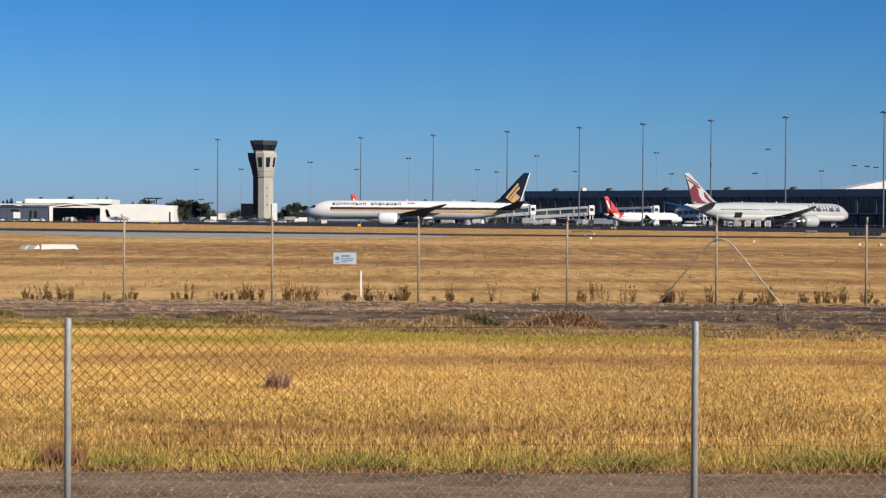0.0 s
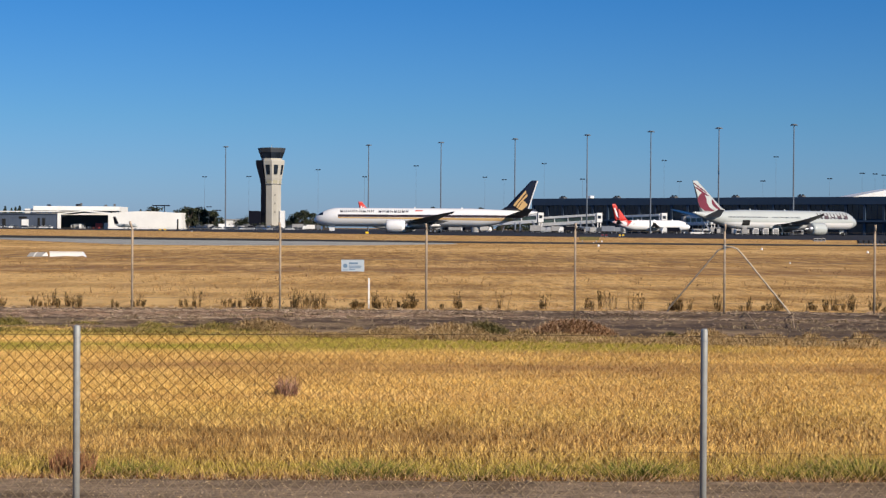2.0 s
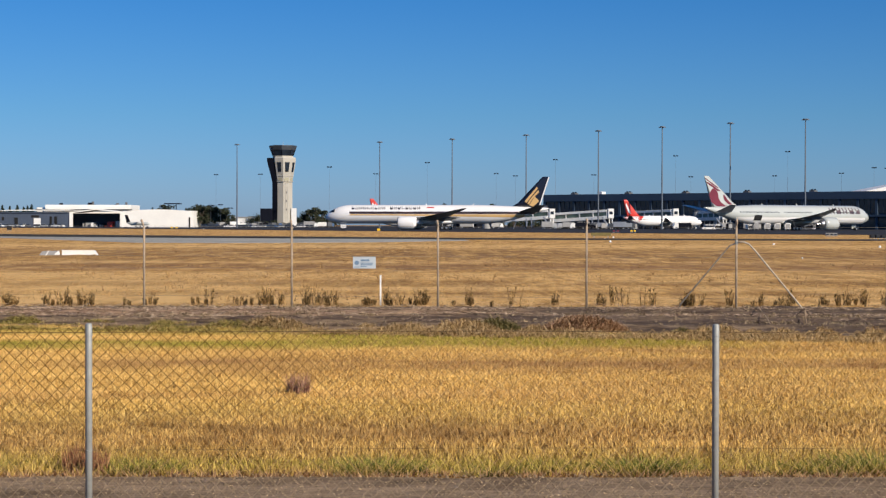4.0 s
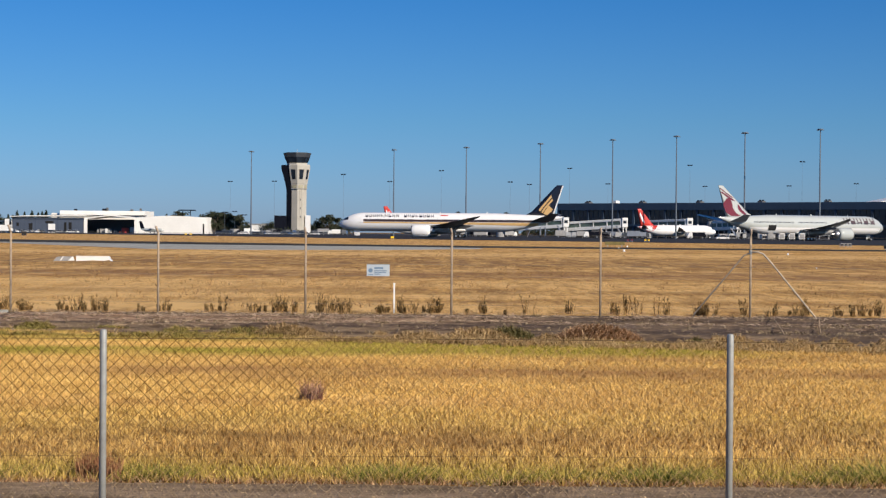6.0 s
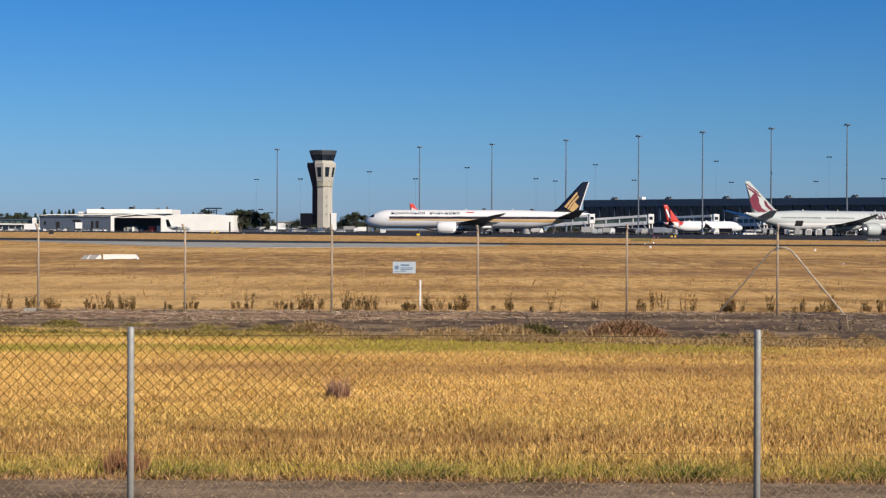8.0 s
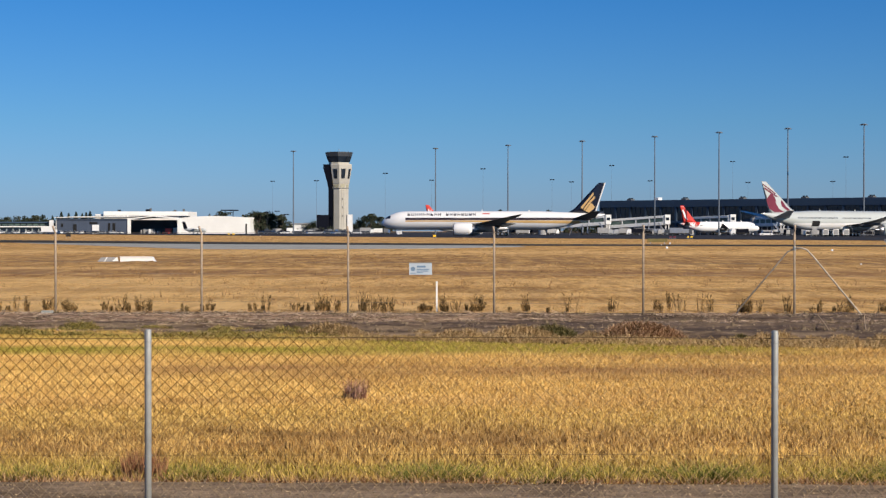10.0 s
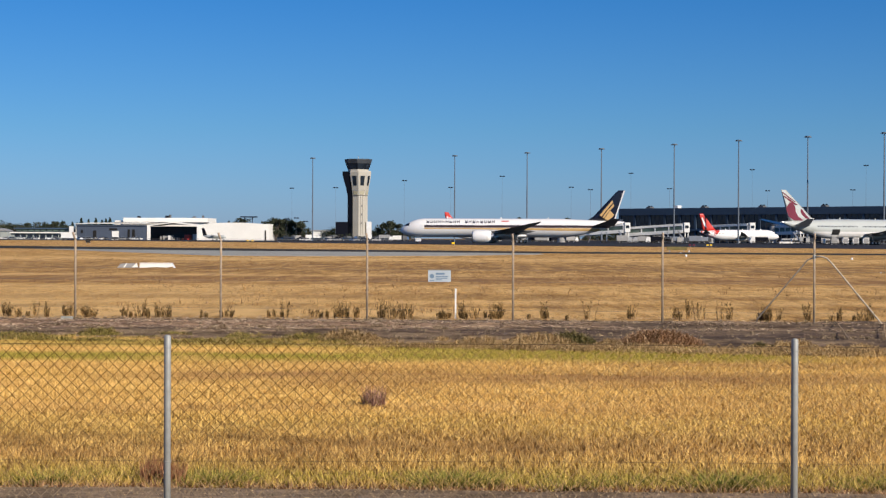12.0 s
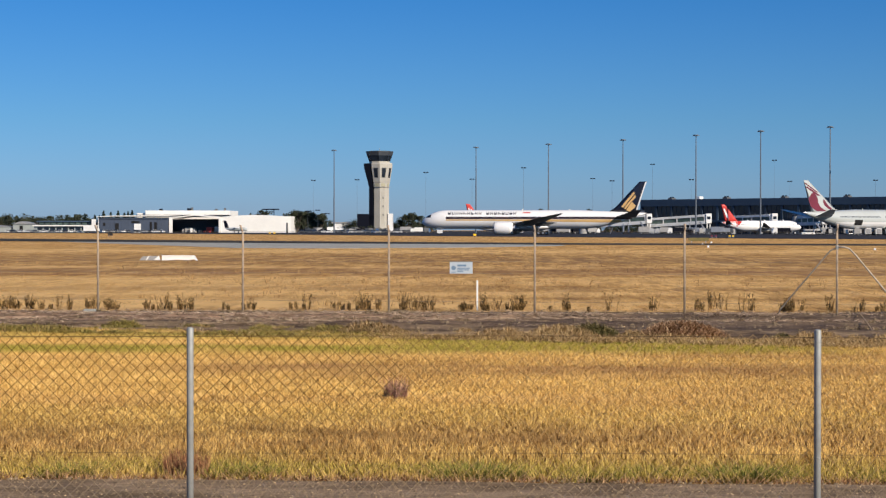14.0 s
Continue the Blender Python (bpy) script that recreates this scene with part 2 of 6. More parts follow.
def gravel_material(name, dark, mid, light, sc=1.0, streak=0.0):
    m, nt, b = node_mat(name)
    big = noise_node(nt, mapped(nt, (0.22 * sc, 0.9 * sc, 1)), 1.0, 6, 0.7)
    fine = noise_node(nt, mapped(nt, (9 * sc, 12 * sc, 9)), 1.0, 5, 0.8)
    mid_n = noise_node(nt, mapped(nt, (1.6 * sc, 2.4 * sc, 2)), 1.0, 5, 0.75)
    c = ramp(nt, big, [(0.40, dark), (0.5, mid), (0.60, light)])
    c = mix(nt, c, ramp(nt, mid_n, [(0.42, dark), (0.5, mid), (0.58, light)]), 0.45)
    if streak:
        # ruts and washed straw lying along the track
        gp = nt.nodes.new("ShaderNodeNewGeometry")
        sp = nt.nodes.new("ShaderNodeSeparateXYZ")
        nt.links.new(gp.outputs["Position"], sp.inputs[0])
        way = math_node(nt, "ADD", sp.outputs["Y"], math_node(nt, "MULTIPLY", noise_node(nt, mapped(nt, (0.35, 0.3, 1)), 1.0, 4), 1.4))
        # hollow on the near side: its shade is put in as a dark band
        c = mix(nt, c, (0.105, 0.075, 0.06), math_node(nt, "MULTIPLY", sel(nt, math_node(nt, "ADD", way, math_node(nt, "MULTIPLY", sp.outputs["X"], 0.12)), 30.5, 31.9, 0.35), ramp(nt, mid_n, [(0.40, (0.9, 0.9, 0.9)), (0.60, (0.35, 0.35, 0.35))])))
        c = mix(nt, c, (0.10, 0.078, 0.062), math_node(nt, "MULTIPLY", sel(nt, way, 35.0, 37.2, 0.3), 0.7))
        c = mix(nt, c, (0.42, 0.285, 0.195), math_node(nt, "MULTIPLY", math_node(nt, "MULTIPLY", sel(nt, way, 32.4, 35.0, 0.4), sel(nt, sp.outputs["X"], -30.0, 0.0, 2.0)), ramp(nt, mid_n, [(0.42, (0.15, 0.15, 0.15)), (0.58, (0.9, 0.9, 0.9))])))
        c = mix(nt, c, (0.12, 0.09, 0.07), math_node(nt, "MULTIPLY", sel(nt, sp.outputs["X"], 1.5, 30.0, 1.5), ramp(nt, big, [(0.42, (0.75, 0.75, 0.75)), (0.60, (0.25, 0.25, 0.25))])))
        rut = noise_node(nt, mapped(nt, (0.7, 2.3, 1)), 1.0, 5, 0.7)
        c = mix(nt, c, ramp(nt, rut, [(0.38, (0.42, 0.36, 0.32)), (0.48, (1.0, 0.97, 0.95)), (0.56, (1.15, 1.12, 1.08)), (0.62, (1.7, 1.6, 1.5))]), streak, "MULTIPLY")
    c = mix(nt, c, ramp(nt, fine, [(0.32, (0.5, 0.5, 0.5)), (0.7, (1.25, 1.2, 1.15))]), 0.7, "MULTIPLY")
    nt.links.new(c, b.inputs["Base Color"])
    b.inputs["Roughness"].default_value = 0.95
    b.inputs["Specular IOR Level"].default_value = 0.1
    bump(nt, b, fine, 0.9, 0.03)
    return m


def glass_dark(name, color=(0.012, 0.017, 0.025), rough=0.12):
    m, nt, b = node_mat(name)
    v = mapped(nt, (1, 1, 1), False)
    c = ramp(nt, noise_node(nt, v, 0.35, 3), [(0.35, color), (0.7, tuple(k * 2.2 for k in color))])
    nt.links.new(c, b.inputs["Base Color"])
    b.inputs["Roughness"].default_value = rough
    b.inputs["IOR"].default_value = 1.5
    return m


M_GROUND = ground_material()
STRAW = [(0.27, (0.26, 0.145, 0.037)), (0.37, (0.56, 0.335, 0.09)), (0.48, (0.74, 0.47, 0.137)), (0.62, (0.82, 0.56, 0.198))]
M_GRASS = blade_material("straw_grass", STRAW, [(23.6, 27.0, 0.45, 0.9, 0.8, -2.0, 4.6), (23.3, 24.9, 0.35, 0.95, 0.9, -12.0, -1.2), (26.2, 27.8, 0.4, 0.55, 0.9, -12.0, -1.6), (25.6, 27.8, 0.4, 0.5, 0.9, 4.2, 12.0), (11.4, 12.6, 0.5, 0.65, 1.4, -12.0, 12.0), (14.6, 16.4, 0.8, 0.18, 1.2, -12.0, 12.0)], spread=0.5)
M_STUBBLE = blade_material("mown_stubble", [(0.28, (0.24, 0.14, 0.058)), (0.42, (0.40, 0.25, 0.10)), (0.55, (0.48, 0.315, 0.135)), (0.7, (0.56, 0.40, 0.20))])
M_MATTED = blade_material("matted_straw", [(0.30, (0.09, 0.065, 0.035)), (0.45, (0.24, 0.175, 0.09)), (0.58, (0.38, 0.285, 0.155)), (0.7, (0.55, 0.43, 0.26))], spread=0.6)
M_EDGE = blade_material("edge_grass", [(0.25, (0.07, 0.085, 0.018)), (0.5, (0.20, 0.205, 0.04)), (0.75, (0.44, 0.37, 0.09))], spread=0.8)
M_STALK = blade_material("field_stalk", [(0.25, (0.12, 0.065, 0.03)), (0.5, (0.30, 0.175, 0.075)), (0.75, (0.48, 0.30, 0.13))], spread=0.8)
M_FRINGE = blade_material("fringe_grass", [(0.30, (0.17, 0.11, 0.045)), (0.42, (0.34, 0.22, 0.09)), (0.55, (0.52, 0.345, 0.15)), (0.68, (0.68, 0.49, 0.25))], spread=0.5)
M_WEED = blade_material("weed", [(0.25, (0.065, 0.045, 0.018)), (0.5, (0.20, 0.125, 0.05)), (0.75, (0.46, 0.29, 0.115))], spread=0.7)
M_TUFT = blade_material("purple_tuft", [(0.25, (0.13, 0.062, 0.030)), (0.5, (0.34, 0.185, 0.092)), (0.75, (0.56, 0.36, 0.185))], spread=0.8)
M_PURPLE = blade_material("purple_stalks", [(0.25, (0.15, 0.072, 0.05)), (0.5, (0.34, 0.18, 0.125)), (0.75, (0.56, 0.35, 0.24))], spread=0.8)
M_OLIVE_GRASS = blade_material("olive_grass", [(0.28, (0.10, 0.09, 0.022)), (0.45, (0.25, 0.21, 0.045)), (0.62, (0.45, 0.35, 0.095))], spread=0.6)
M_LITTER = blade_material("straw_lines", [(0.28, (0.22, 0.14, 0.09)), (0.45, (0.46, 0.32, 0.21)), (0.65, (0.72, 0.55, 0.39))], spread=0.7)
M_MOUND = blade_material("dead_mound", [(0.25, (0.20, 0.105, 0.048)), (0.5, (0.45, 0.26, 0.13)), (0.75, (0.66, 0.44, 0.25))], spread=0.8)
M_RED_STALK = blade_material("red_stalks", [(0.25, (0.13, 0.052, 0.028)), (0.5, (0.28, 0.125, 0.062)), (0.75, (0.50, 0.28, 0.13))], spread=0.8)
M_BUSH = blade_material("dull_leaves", [(0.28, (0.055, 0.052, 0.018)), (0.5, (0.15, 0.13, 0.042)), (0.72, (0.32, 0.25, 0.10))], spread=0.7)
M_TRACK = gravel_material("track_gravel", (0.055, 0.038, 0.025), (0.205, 0.145, 0.095), (0.38, 0.285, 0.175), streak=0.75)
M_ROAD = gravel_material("road_gravel", (0.165, 0.115, 0.07), (0.27, 0.193, 0.122), (0.39, 0.285, 0.185), 1.6)
M_CLOD = surface("clod", (0.20, 0.145, 0.088), 0.95, 0, 0.4, 3.0)
M_STRAWBIT = surface("straw_litter", (0.50, 0.36, 0.20), 0.9, 0, 0.3, 3.0)
M_ASPHALT = gravel_material("apron_asphalt", (0.028, 0.030, 0.036), (0.036, 0.038, 0.046), (0.05, 0.052, 0.06), 0.05)
M_RUNWAY = gravel_material("runway_asphalt", (0.035, 0.032, 0.030), (0.05, 0.046, 0.042), (0.07, 0.065, 0.055), 0.1)
M_CONCRETE = gravel_material("taxiway_concrete", (0.30, 0.31, 0.285), (0.39, 0.40, 0.37), (0.47, 0.47, 0.43), 0.16)
M_GALV = surface("galvanised_steel", (0.30, 0.31, 0.30), 0.5, 0.15, 0.2, 4.0, 10)


def net_material():
    """Pale galvanised netting, its upper left painted dark brown where wires catch less sun."""
    m, nt, b = node_mat("netting_wire")
    gp = nt.nodes.new("ShaderNodeNewGeometry")
    sp = nt.nodes.new("ShaderNodeSeparateXYZ")
    nt.links.new(gp.outputs["Position"], sp.inputs[0])
    net_mottle = noise_node(nt, mapped(nt, (1, 1, 1)), 2.2, 4)
    w = math_node(nt, "MULTIPLY", sel(nt, sp.outputs["X"], -9.0, -0.35, 0.7), sel(nt, sp.outputs["Z"], 0.74, 2.0, 0.25))
    w = math_node(nt, "MULTIPLY", w, ramp(nt, net_mottle, [(0.30, (0.7, 0.7, 0.7)), (0.5, (1, 1, 1))]))
    b.inputs["Specular IOR Level"].default_value = 0.15
    c = mix(nt, (0.34, 0.225, 0.10), (0.085, 0.046, 0.010), w)
    c = mix(nt, c, (0.235, 0.175, 0.115), sel(nt, sp.outputs["Z"], -1.0, 0.50, 0.04))
    nt.links.new(c, b.inputs["Base Color"])
    b.inputs["Roughness"].default_value = 0.7
    b.inputs["Metallic"].default_value = 0.0
    return m


M_NET = net_material()
M_MAST = surface("mast_steel", (0.11, 0.135, 0.17), 0.6, 0.1, 0.15, 0.3)
M_WIRE = surface("fence_wire", (0.20, 0.18, 0.15), 0.6, 0.4, 0.3, 8.0)
M_LINE_WIRE = surface("rusty_line_wire", (0.10, 0.062, 0.03), 0.8, 0, 0.3, 8.0)
M_BRACE = surface("weathered_brace", (0.42, 0.355, 0.275), 0.8, 0, 0.25, 3.0)
M_RUST = surface("weathered_post", (0.36, 0.285, 0.21), 0.8, 0.0, 0.3, 3.0)
M_WHITE = surface("white_paint", (0.78, 0.78, 0.76), 0.4, 0, 0.06, 0.4)
M_JET_WHITE = surface("aircraft_white", (0.80, 0.80, 0.80), 0.22, 0, 0.04, 0.08, 12, coat=0.3)
M_JET_GREY = surface("aircraft_grey", (0.44, 0.47, 0.46), 0.25, 0, 0.05, 0.08, 12, coat=0.3)
M_STAB = surface("tailplane_grey", (0.80, 0.80, 0.78), 0.7, 0, 0.05, 0.1, spec=0.1)
M_WING = surface("wing_grey", (0.10, 0.105, 0.11), 0.35, 0.1, 0.1, 0.2)
M_NAVY = surface("navy_paint", (0.008, 0.010, 0.024), 0.3, 0, 0.1, 0.3, coat=0.3)
M_BROWNLINE = surface("dark_cheatline", (0.05, 0.03, 0.03), 0.35, 0, 0.1, 0.3)
M_GOLD = surface("gold_paint", (0.62, 0.40, 0.17), 0.35, 0, 0.08, 0.3)
M_RED = surface("red_paint", (0.55, 0.035, 0.025), 0.35, 0, 0.08, 0.3)
M_TITLE = surface("title_grey_paint", (0.085, 0.055, 0.06), 0.35, 0, 0.08, 0.3)
M_MAROON = surface("maroon_paint", (0.15, 0.022, 0.040), 0.35, 0, 0.08, 0.3)
M_TYRE = surface("tyre_rubber", (0.018, 0.018, 0.02), 0.85, 0, 0.2, 2.0)
M_METAL = surface("bare_metal", (0.45, 0.45, 0.46), 0.35, 0.8, 0.1, 1.0)
M_FAN = surface("fan_dark", (0.03, 0.03, 0.035), 0.5, 0.4, 0.2, 1.0)
M_OFFICE = surface("office_cladding", (0.34, 0.37, 0.35), 0.6, 0, 0.15, 0.1, 20)
M_GLASS = glass_dark("dark_glass")
M_GLASS_GREEN = glass_dark("bridge_glass", (0.05, 0.075, 0.065), 0.3)
M_TOWER = surface("tower_concrete", (0.42, 0.40, 0.35), 0.85, 0, 0.1, 0.15, 12)
# near-black cladding; also paints the tower's shaded side and the hangar's roof shadow
M_TOWER_DARK = surface("dark_cladding_and_shade", (0.005, 0.0065, 0.013), 0.8, 0, 0.15, 0.2, spec=0.1)
M_VENT = surface("vent_panel_beige", (0.33, 0.31, 0.22), 0.7, 0, 0.15, 0.6)
M_CAB = surface("tower_cab_cladding", (0.05, 0.058, 0.07), 0.55, 0.1, 0.15, 0.3)
M_TERMINAL = surface("terminal_cladding", (0.036, 0.055, 0.085), 0.6, 0, 0.15, 0.06, 20, spec=0.2)
M_TERMINAL_TOP = surface("terminal_parapet", (0.052, 0.082, 0.125), 0.6, 0, 0.1, 0.06, 20, spec=0.2)
M_HANGAR_BLUE = surface("hangar_blue_cladding", (0.065, 0.085, 0.125), 0.6, 0.1, 0.15, 0.08, 20)
M_HANGAR_WHITE = surface("hangar_white_cladding", (0.80, 0.79, 0.75), 0.6, 0, 0.07, 0.08, 20)
M_DARK = surface("dark_interior", (0.008, 0.008, 0.009), 0.9, 0, 0.3, 0.2)
M_PLANT = surface("roof_plant_grey", (0.10, 0.105, 0.11), 0.6, 0, 0.2, 0.8)
M_GREYBOX = surface("grey_equipment", (0.30, 0.30, 0.30), 0.6, 0, 0.2, 0.8)
M_YELLOW = surface("yellow_paint", (0.85, 0.55, 0.02), 0.4, 0, 0.08, 2.0)
M_SIGN = surface("sign_face", (0.44, 0.50, 0.55), 0.35, 0, 0.06, 5.0)
M_SIGN_INK = surface("sign_ink", (0.14, 0.22, 0.32), 0.5, 0, 0.1, 5.0)
M_BARK = surface("bark", (0.13, 0.10, 0.075), 0.9, 0, 0.3, 1.0)
M_LEAF = blade_material("gum_leaves", [(0.3, (0.018, 0.026, 0.017)), (0.5, (0.036, 0.046, 0.027)), (0.75, (0.075, 0.08, 0.048))], spread=0.6)
M_CONIFER = blade_material("conifer_leaves", [(0.3, (0.016, 0.028, 0.022)), (0.5, (0.03, 0.045, 0.034)), (0.75, (0.055, 0.07, 0.05))], spread=0.6)
M_OLIVE = surface("olive_box", (0.14, 0.115, 0.035), 0.7, 0, 0.25, 2.0)
M_CARS = [surface("car_" + n, c, 0.3, 0, 0.05, 1.0, coat=0.5) for n, c in (("white", (0.75, 0.75, 0.74)), ("silver", (0.38, 0.39, 0.40)), ("dark", (0.04, 0.045, 0.055)), ("blue", (0.06, 0.12, 0.25)))]

# ---------------------------------------------------------------- building helpers
EYE_H, LENS = 1.7, 3050.0


def thing(name, m, label, category, group="", kind=""):
    e = new(name)
    e.matrix_world = m
    return tagged(e, label, category, group, kind)


def part(name, bm, material, parent, label="", smooth=False):
    me = bpy.data.meshes.new(name)
    bm.normal_update()
    bm.to_mesh(me)
    bm.free()
    for mat in (material if isinstance(material, (list, tuple)) else (material,)):
        me.materials.append(mat)
    if smooth:
        for p in me.polygons:
            p.use_smooth = True
    ob = new(name, me)
    if parent:
        ob.parent = parent
    if label:
        ob["label"] = label
    return ob


def mesh_part(name, verts, faces, material, parent=None):
    me = bpy.data.meshes.new(name)
    me.from_pydata(verts, [], faces)
    me.materials.append(material)
    ob = new(name, me)
    if parent:
        ob.parent = parent
    return ob


def add_box(bm, x0, x1, y0, y1, z0, z1, bevel=0.0, m=None):
    r = bmesh.ops.create_cube(bm, size=1)
    for v in r["verts"]:
        v.co = Vector(((x0 + x1) / 2 + v.co.x * (x1 - x0), (y0 + y1) / 2 + v.co.y * (y1 - y0), (z0 + z1) / 2 + v.co.z * (z1 - z0)))
    if bevel:
        es = list({e for v in r["verts"] for e in v.link_edges})
        out = bmesh.ops.bevel(bm, geom=es, offset=bevel, segments=2, affect="EDGES", profile=0.6)
        vs = list({v for f in out["faces"] for v in f.verts} | {v for v in r["verts"] if v.is_valid})
    else:
        vs = r["verts"]
    if m is not None:
        bmesh.ops.transform(bm, matrix=m, verts=vs)
    return vs


def box(x0, x1, y0, y1, z0, z1, bevel=0.0):
    bm = bmesh.new()
    add_box(bm, x0, x1, y0, y1, z0, z1, bevel)
    return bm


def add_tube(bm, pts, r, n=8, cap=True):
    """A round tube along pts; r is one radius or one for each point."""
    pts = [Vector(p) for p in pts]
    rings = []
    for i, p in enumerate(pts):
        d = (pts[min(i + 1, len(pts) - 1)] - pts[max(i - 1, 0)]).normalized()
        a = d.orthogonal().normalized() if abs(d.z) > 0.999 else d.cross(Vector((0, 0, 1))).normalized()
        b = d.cross(a)
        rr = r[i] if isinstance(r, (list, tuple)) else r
        rings.append([bm.verts.new(p + (a * math.cos(2 * math.pi * k / n) + b * math.sin(2 * math.pi * k / n)) * rr) for k in range(n)])
    for q, w in zip(rings, rings[1:]):
        for k in range(n):
            bm.faces.new((q[k], q[(k + 1) % n], w[(k + 1) % n], w[k]))
    if cap:
        bm.faces.new(rings[0][::-1])
        bm.faces.new(rings[-1])
    return bm


def tube(pts, r, n=8):
    return add_tube(bmesh.new(), pts, r, n)


def prism(poly, y0, y1):
    """A slab with the outline poly in x and z, from y0 to y1."""
    bm = bmesh.new()
    a = [bm.verts.new((x, y0, z)) for x, z in poly]
    b = [bm.verts.new((x, y1, z)) for x, z in poly]
    bm.faces.new(a)
    bm.faces.new(b[::-1])
    for i in range(len(poly)):
        j = (i + 1) % len(poly)
        bm.faces.new((a[j], a[i], b[i], b[j]))
    bmesh.ops.recalc_face_normals(bm, faces=bm.faces)
    return bm


def loft(rings, closed=True, caps=True):
    bm = bmesh.new()
    vs = [[bm.verts.new(p) for p in r] for r in rings]
    n = len(rings[0])
    for a, b in zip(vs, vs[1:]):
        for k in range(n if closed else n - 1):
            bm.faces.new((a[k], a[(k + 1) % n], b[(k + 1) % n], b[k]))
    if caps and closed:
        bm.faces.new(vs[0][::-1])
        bm.faces.new(vs[-1])
    bmesh.ops.recalc_face_normals(bm, faces=bm.faces)
    return bm


def sheet(name, poly, z, material, label, category):
    """A piece of paving laid over the ground, with its edge as a small step."""
    bm = bmesh.new()
    a = [bm.verts.new((x, y, z)) for x, y in poly]
    b = [bm.verts.new((x, y, -0.3)) for x, y in poly]
    bm.faces.new(a)
    for i in range(len(poly)):
        j = (i + 1) % len(poly)
        bm.faces.new((a[j], a[i], b[i], b[j]))
    bmesh.ops.recalc_face_normals(bm, faces=bm.faces)
    return tagged(part(name, bm, material, None), label, category, kind="structure")


def flat(u, d):
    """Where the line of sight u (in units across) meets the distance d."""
    return ((u - 784) / LENS * d, d)


# ---------------------------------------------------------------- ground and paving
bm = bmesh.new()
xs = [-3200, -1200, -400, -120, -40, -15, 0, 15, 40, 120, 400, 1200, 3200]
ys = [-200, -40, 0, 12, 20, 28, 37, 60, 100, 200, 400, 800, 1600, 3000, 4600]
grid = [[bm.verts.new((x, y, 0)) for x in xs] for y in ys]
for r0, r1 in zip(grid, grid[1:]):
    for k in range(len(xs) - 1):
        bm.faces.new((r0[k], r0[k + 1], r1[k + 1], r1[k]))
tagged(part("ground", bm, M_GROUND, None), "flat field of dry straw-coloured mown grass", "ground", kind="structure")

APRON_EDGE = [(-400, 860), (-150, 790), (100, 720), (380, 575), (600, 470), (800, 415), (1100, 362), (1500, 312), (1800, 292), (2600, 274)]
poly = [flat(u, d) for u, d in APRON_EDGE]
sheet("apron", poly + [(900, 1200), (900, 2600), (-900, 2600), (-900, 1100)], 0.05, M_ASPHALT, "dark asphalt airport apron beside the dry field", "apron")
RUN = [(-500, 262, 350), (-150, 245, 312), (400, 210, 250), (900, 196, 219), (1500, 190, 209), (2200, 186, 205)]
sheet("runway", [flat(u, a) for u, a, b in RUN] + [flat(u, b) for u, a, b in RUN[::-1]], 0.03, M_RUNWAY, "narrow strip of dark asphalt across the field", "taxiway")
PAN = [(-60, 246), (120, 190), (280, 158), (450, 156), (700, 165), (870, 184), (860, 195), (700, 203), (400, 212), (150, 226), (0, 240)]
sheet("taxiway_pad", [flat(u, d - 0.5) for u, d in PAN], 0.02, M_CONCRETE, "pale blue-grey concrete taxiway pad in dry grass", "taxiway")


def ragged(y, amp, seed, x0=-60, x1=60, step=0.5):
    n = int((x1 - x0) / step) + 1
    return [(x0 + i * step, y + amp * noise.noise((x0 * 0.7 + i * step * 0.7, seed, 0)) + amp * 0.6 * noise.noise((i * step * 2.6, seed, 5))) for i in range(n)]


def slant(x):
    """The near edge of the track comes closer towards the east."""
    return -0.22 * max(-12.0, min(12.0, x))


sheet("service_track_bed", [(x, y + slant(x)) for x, y in ragged(27.6, 0.5, 3.0)] + ragged(35.6, 0.3, 9.0)[::-1], 0.004, M_TRACK, "grey-brown gravel bed of the service track", "track")


def track_z(x, y):
    """Height of the churned track."""
    z = 0.022 + 0.035 * noise.noise((x * 0.35, y * 1.5, 4.0)) + 0.028 * noise.noise((x * 1.7, y * 2.4, 9.0)) + 0.022 * noise.noise((x * 4.5, y * 4.5, 15.0))
    return z + 0.03 * math.sin(y * 2.3 + 0.6 * noise.noise((x * 0.2, 1.0, 2.0)))


def rough_strip(name, x0, x1, y0, y1, step, material, label):
    """The churned top of the track: ruts and clods, sinking under the grass at both edges."""
    nx_, ny_ = int((x1 - x0) / step) + 1, int((y1 - y0) / step) + 1
    V, F = [], []
    for j in range(ny_):
        y = y0 + j * step
        for i in range(nx_):
            x = x0 + i * step
            edge = min(y - 26.3 - slant(x) - 0.9 * noise.noise((x * 0.5, 3.0, 1.0)) - 0.6, y1 - y - 0.6 * noise.noise((x * 0.6, 8.0, 1.0)) - 0.5)
            z = track_z(x, y)
            V.append((x, y, min(z, edge * 0.09)))
    for j in range(ny_ - 1):
        for i in range(nx_ - 1):
            q = j * nx_ + i
            F.append((q, q + 1, q + 1 + nx_, q + nx_))
    ob = mesh_part(name, V, F, material)
    return tagged(ob, label, "track", kind="structure")


rough_strip("service_track", -15.0, 15.0, 24.0, 36.1, 0.11, M_TRACK, "grey-brown rutted gravel service track along the fence")
sheet("road", [(-60, -20), (60, -20)] + ragged(11.50, 0.10, 6.0, -60, 60, 0.25)[::-1], 0.012, M_ROAD, "brown gravel road in front of the grass", "road")

# ---------------------------------------------------------------- aircraft
# Local axes: the nose at x = 0, the tail at +x, port side towards -y, wheels on z = 0.


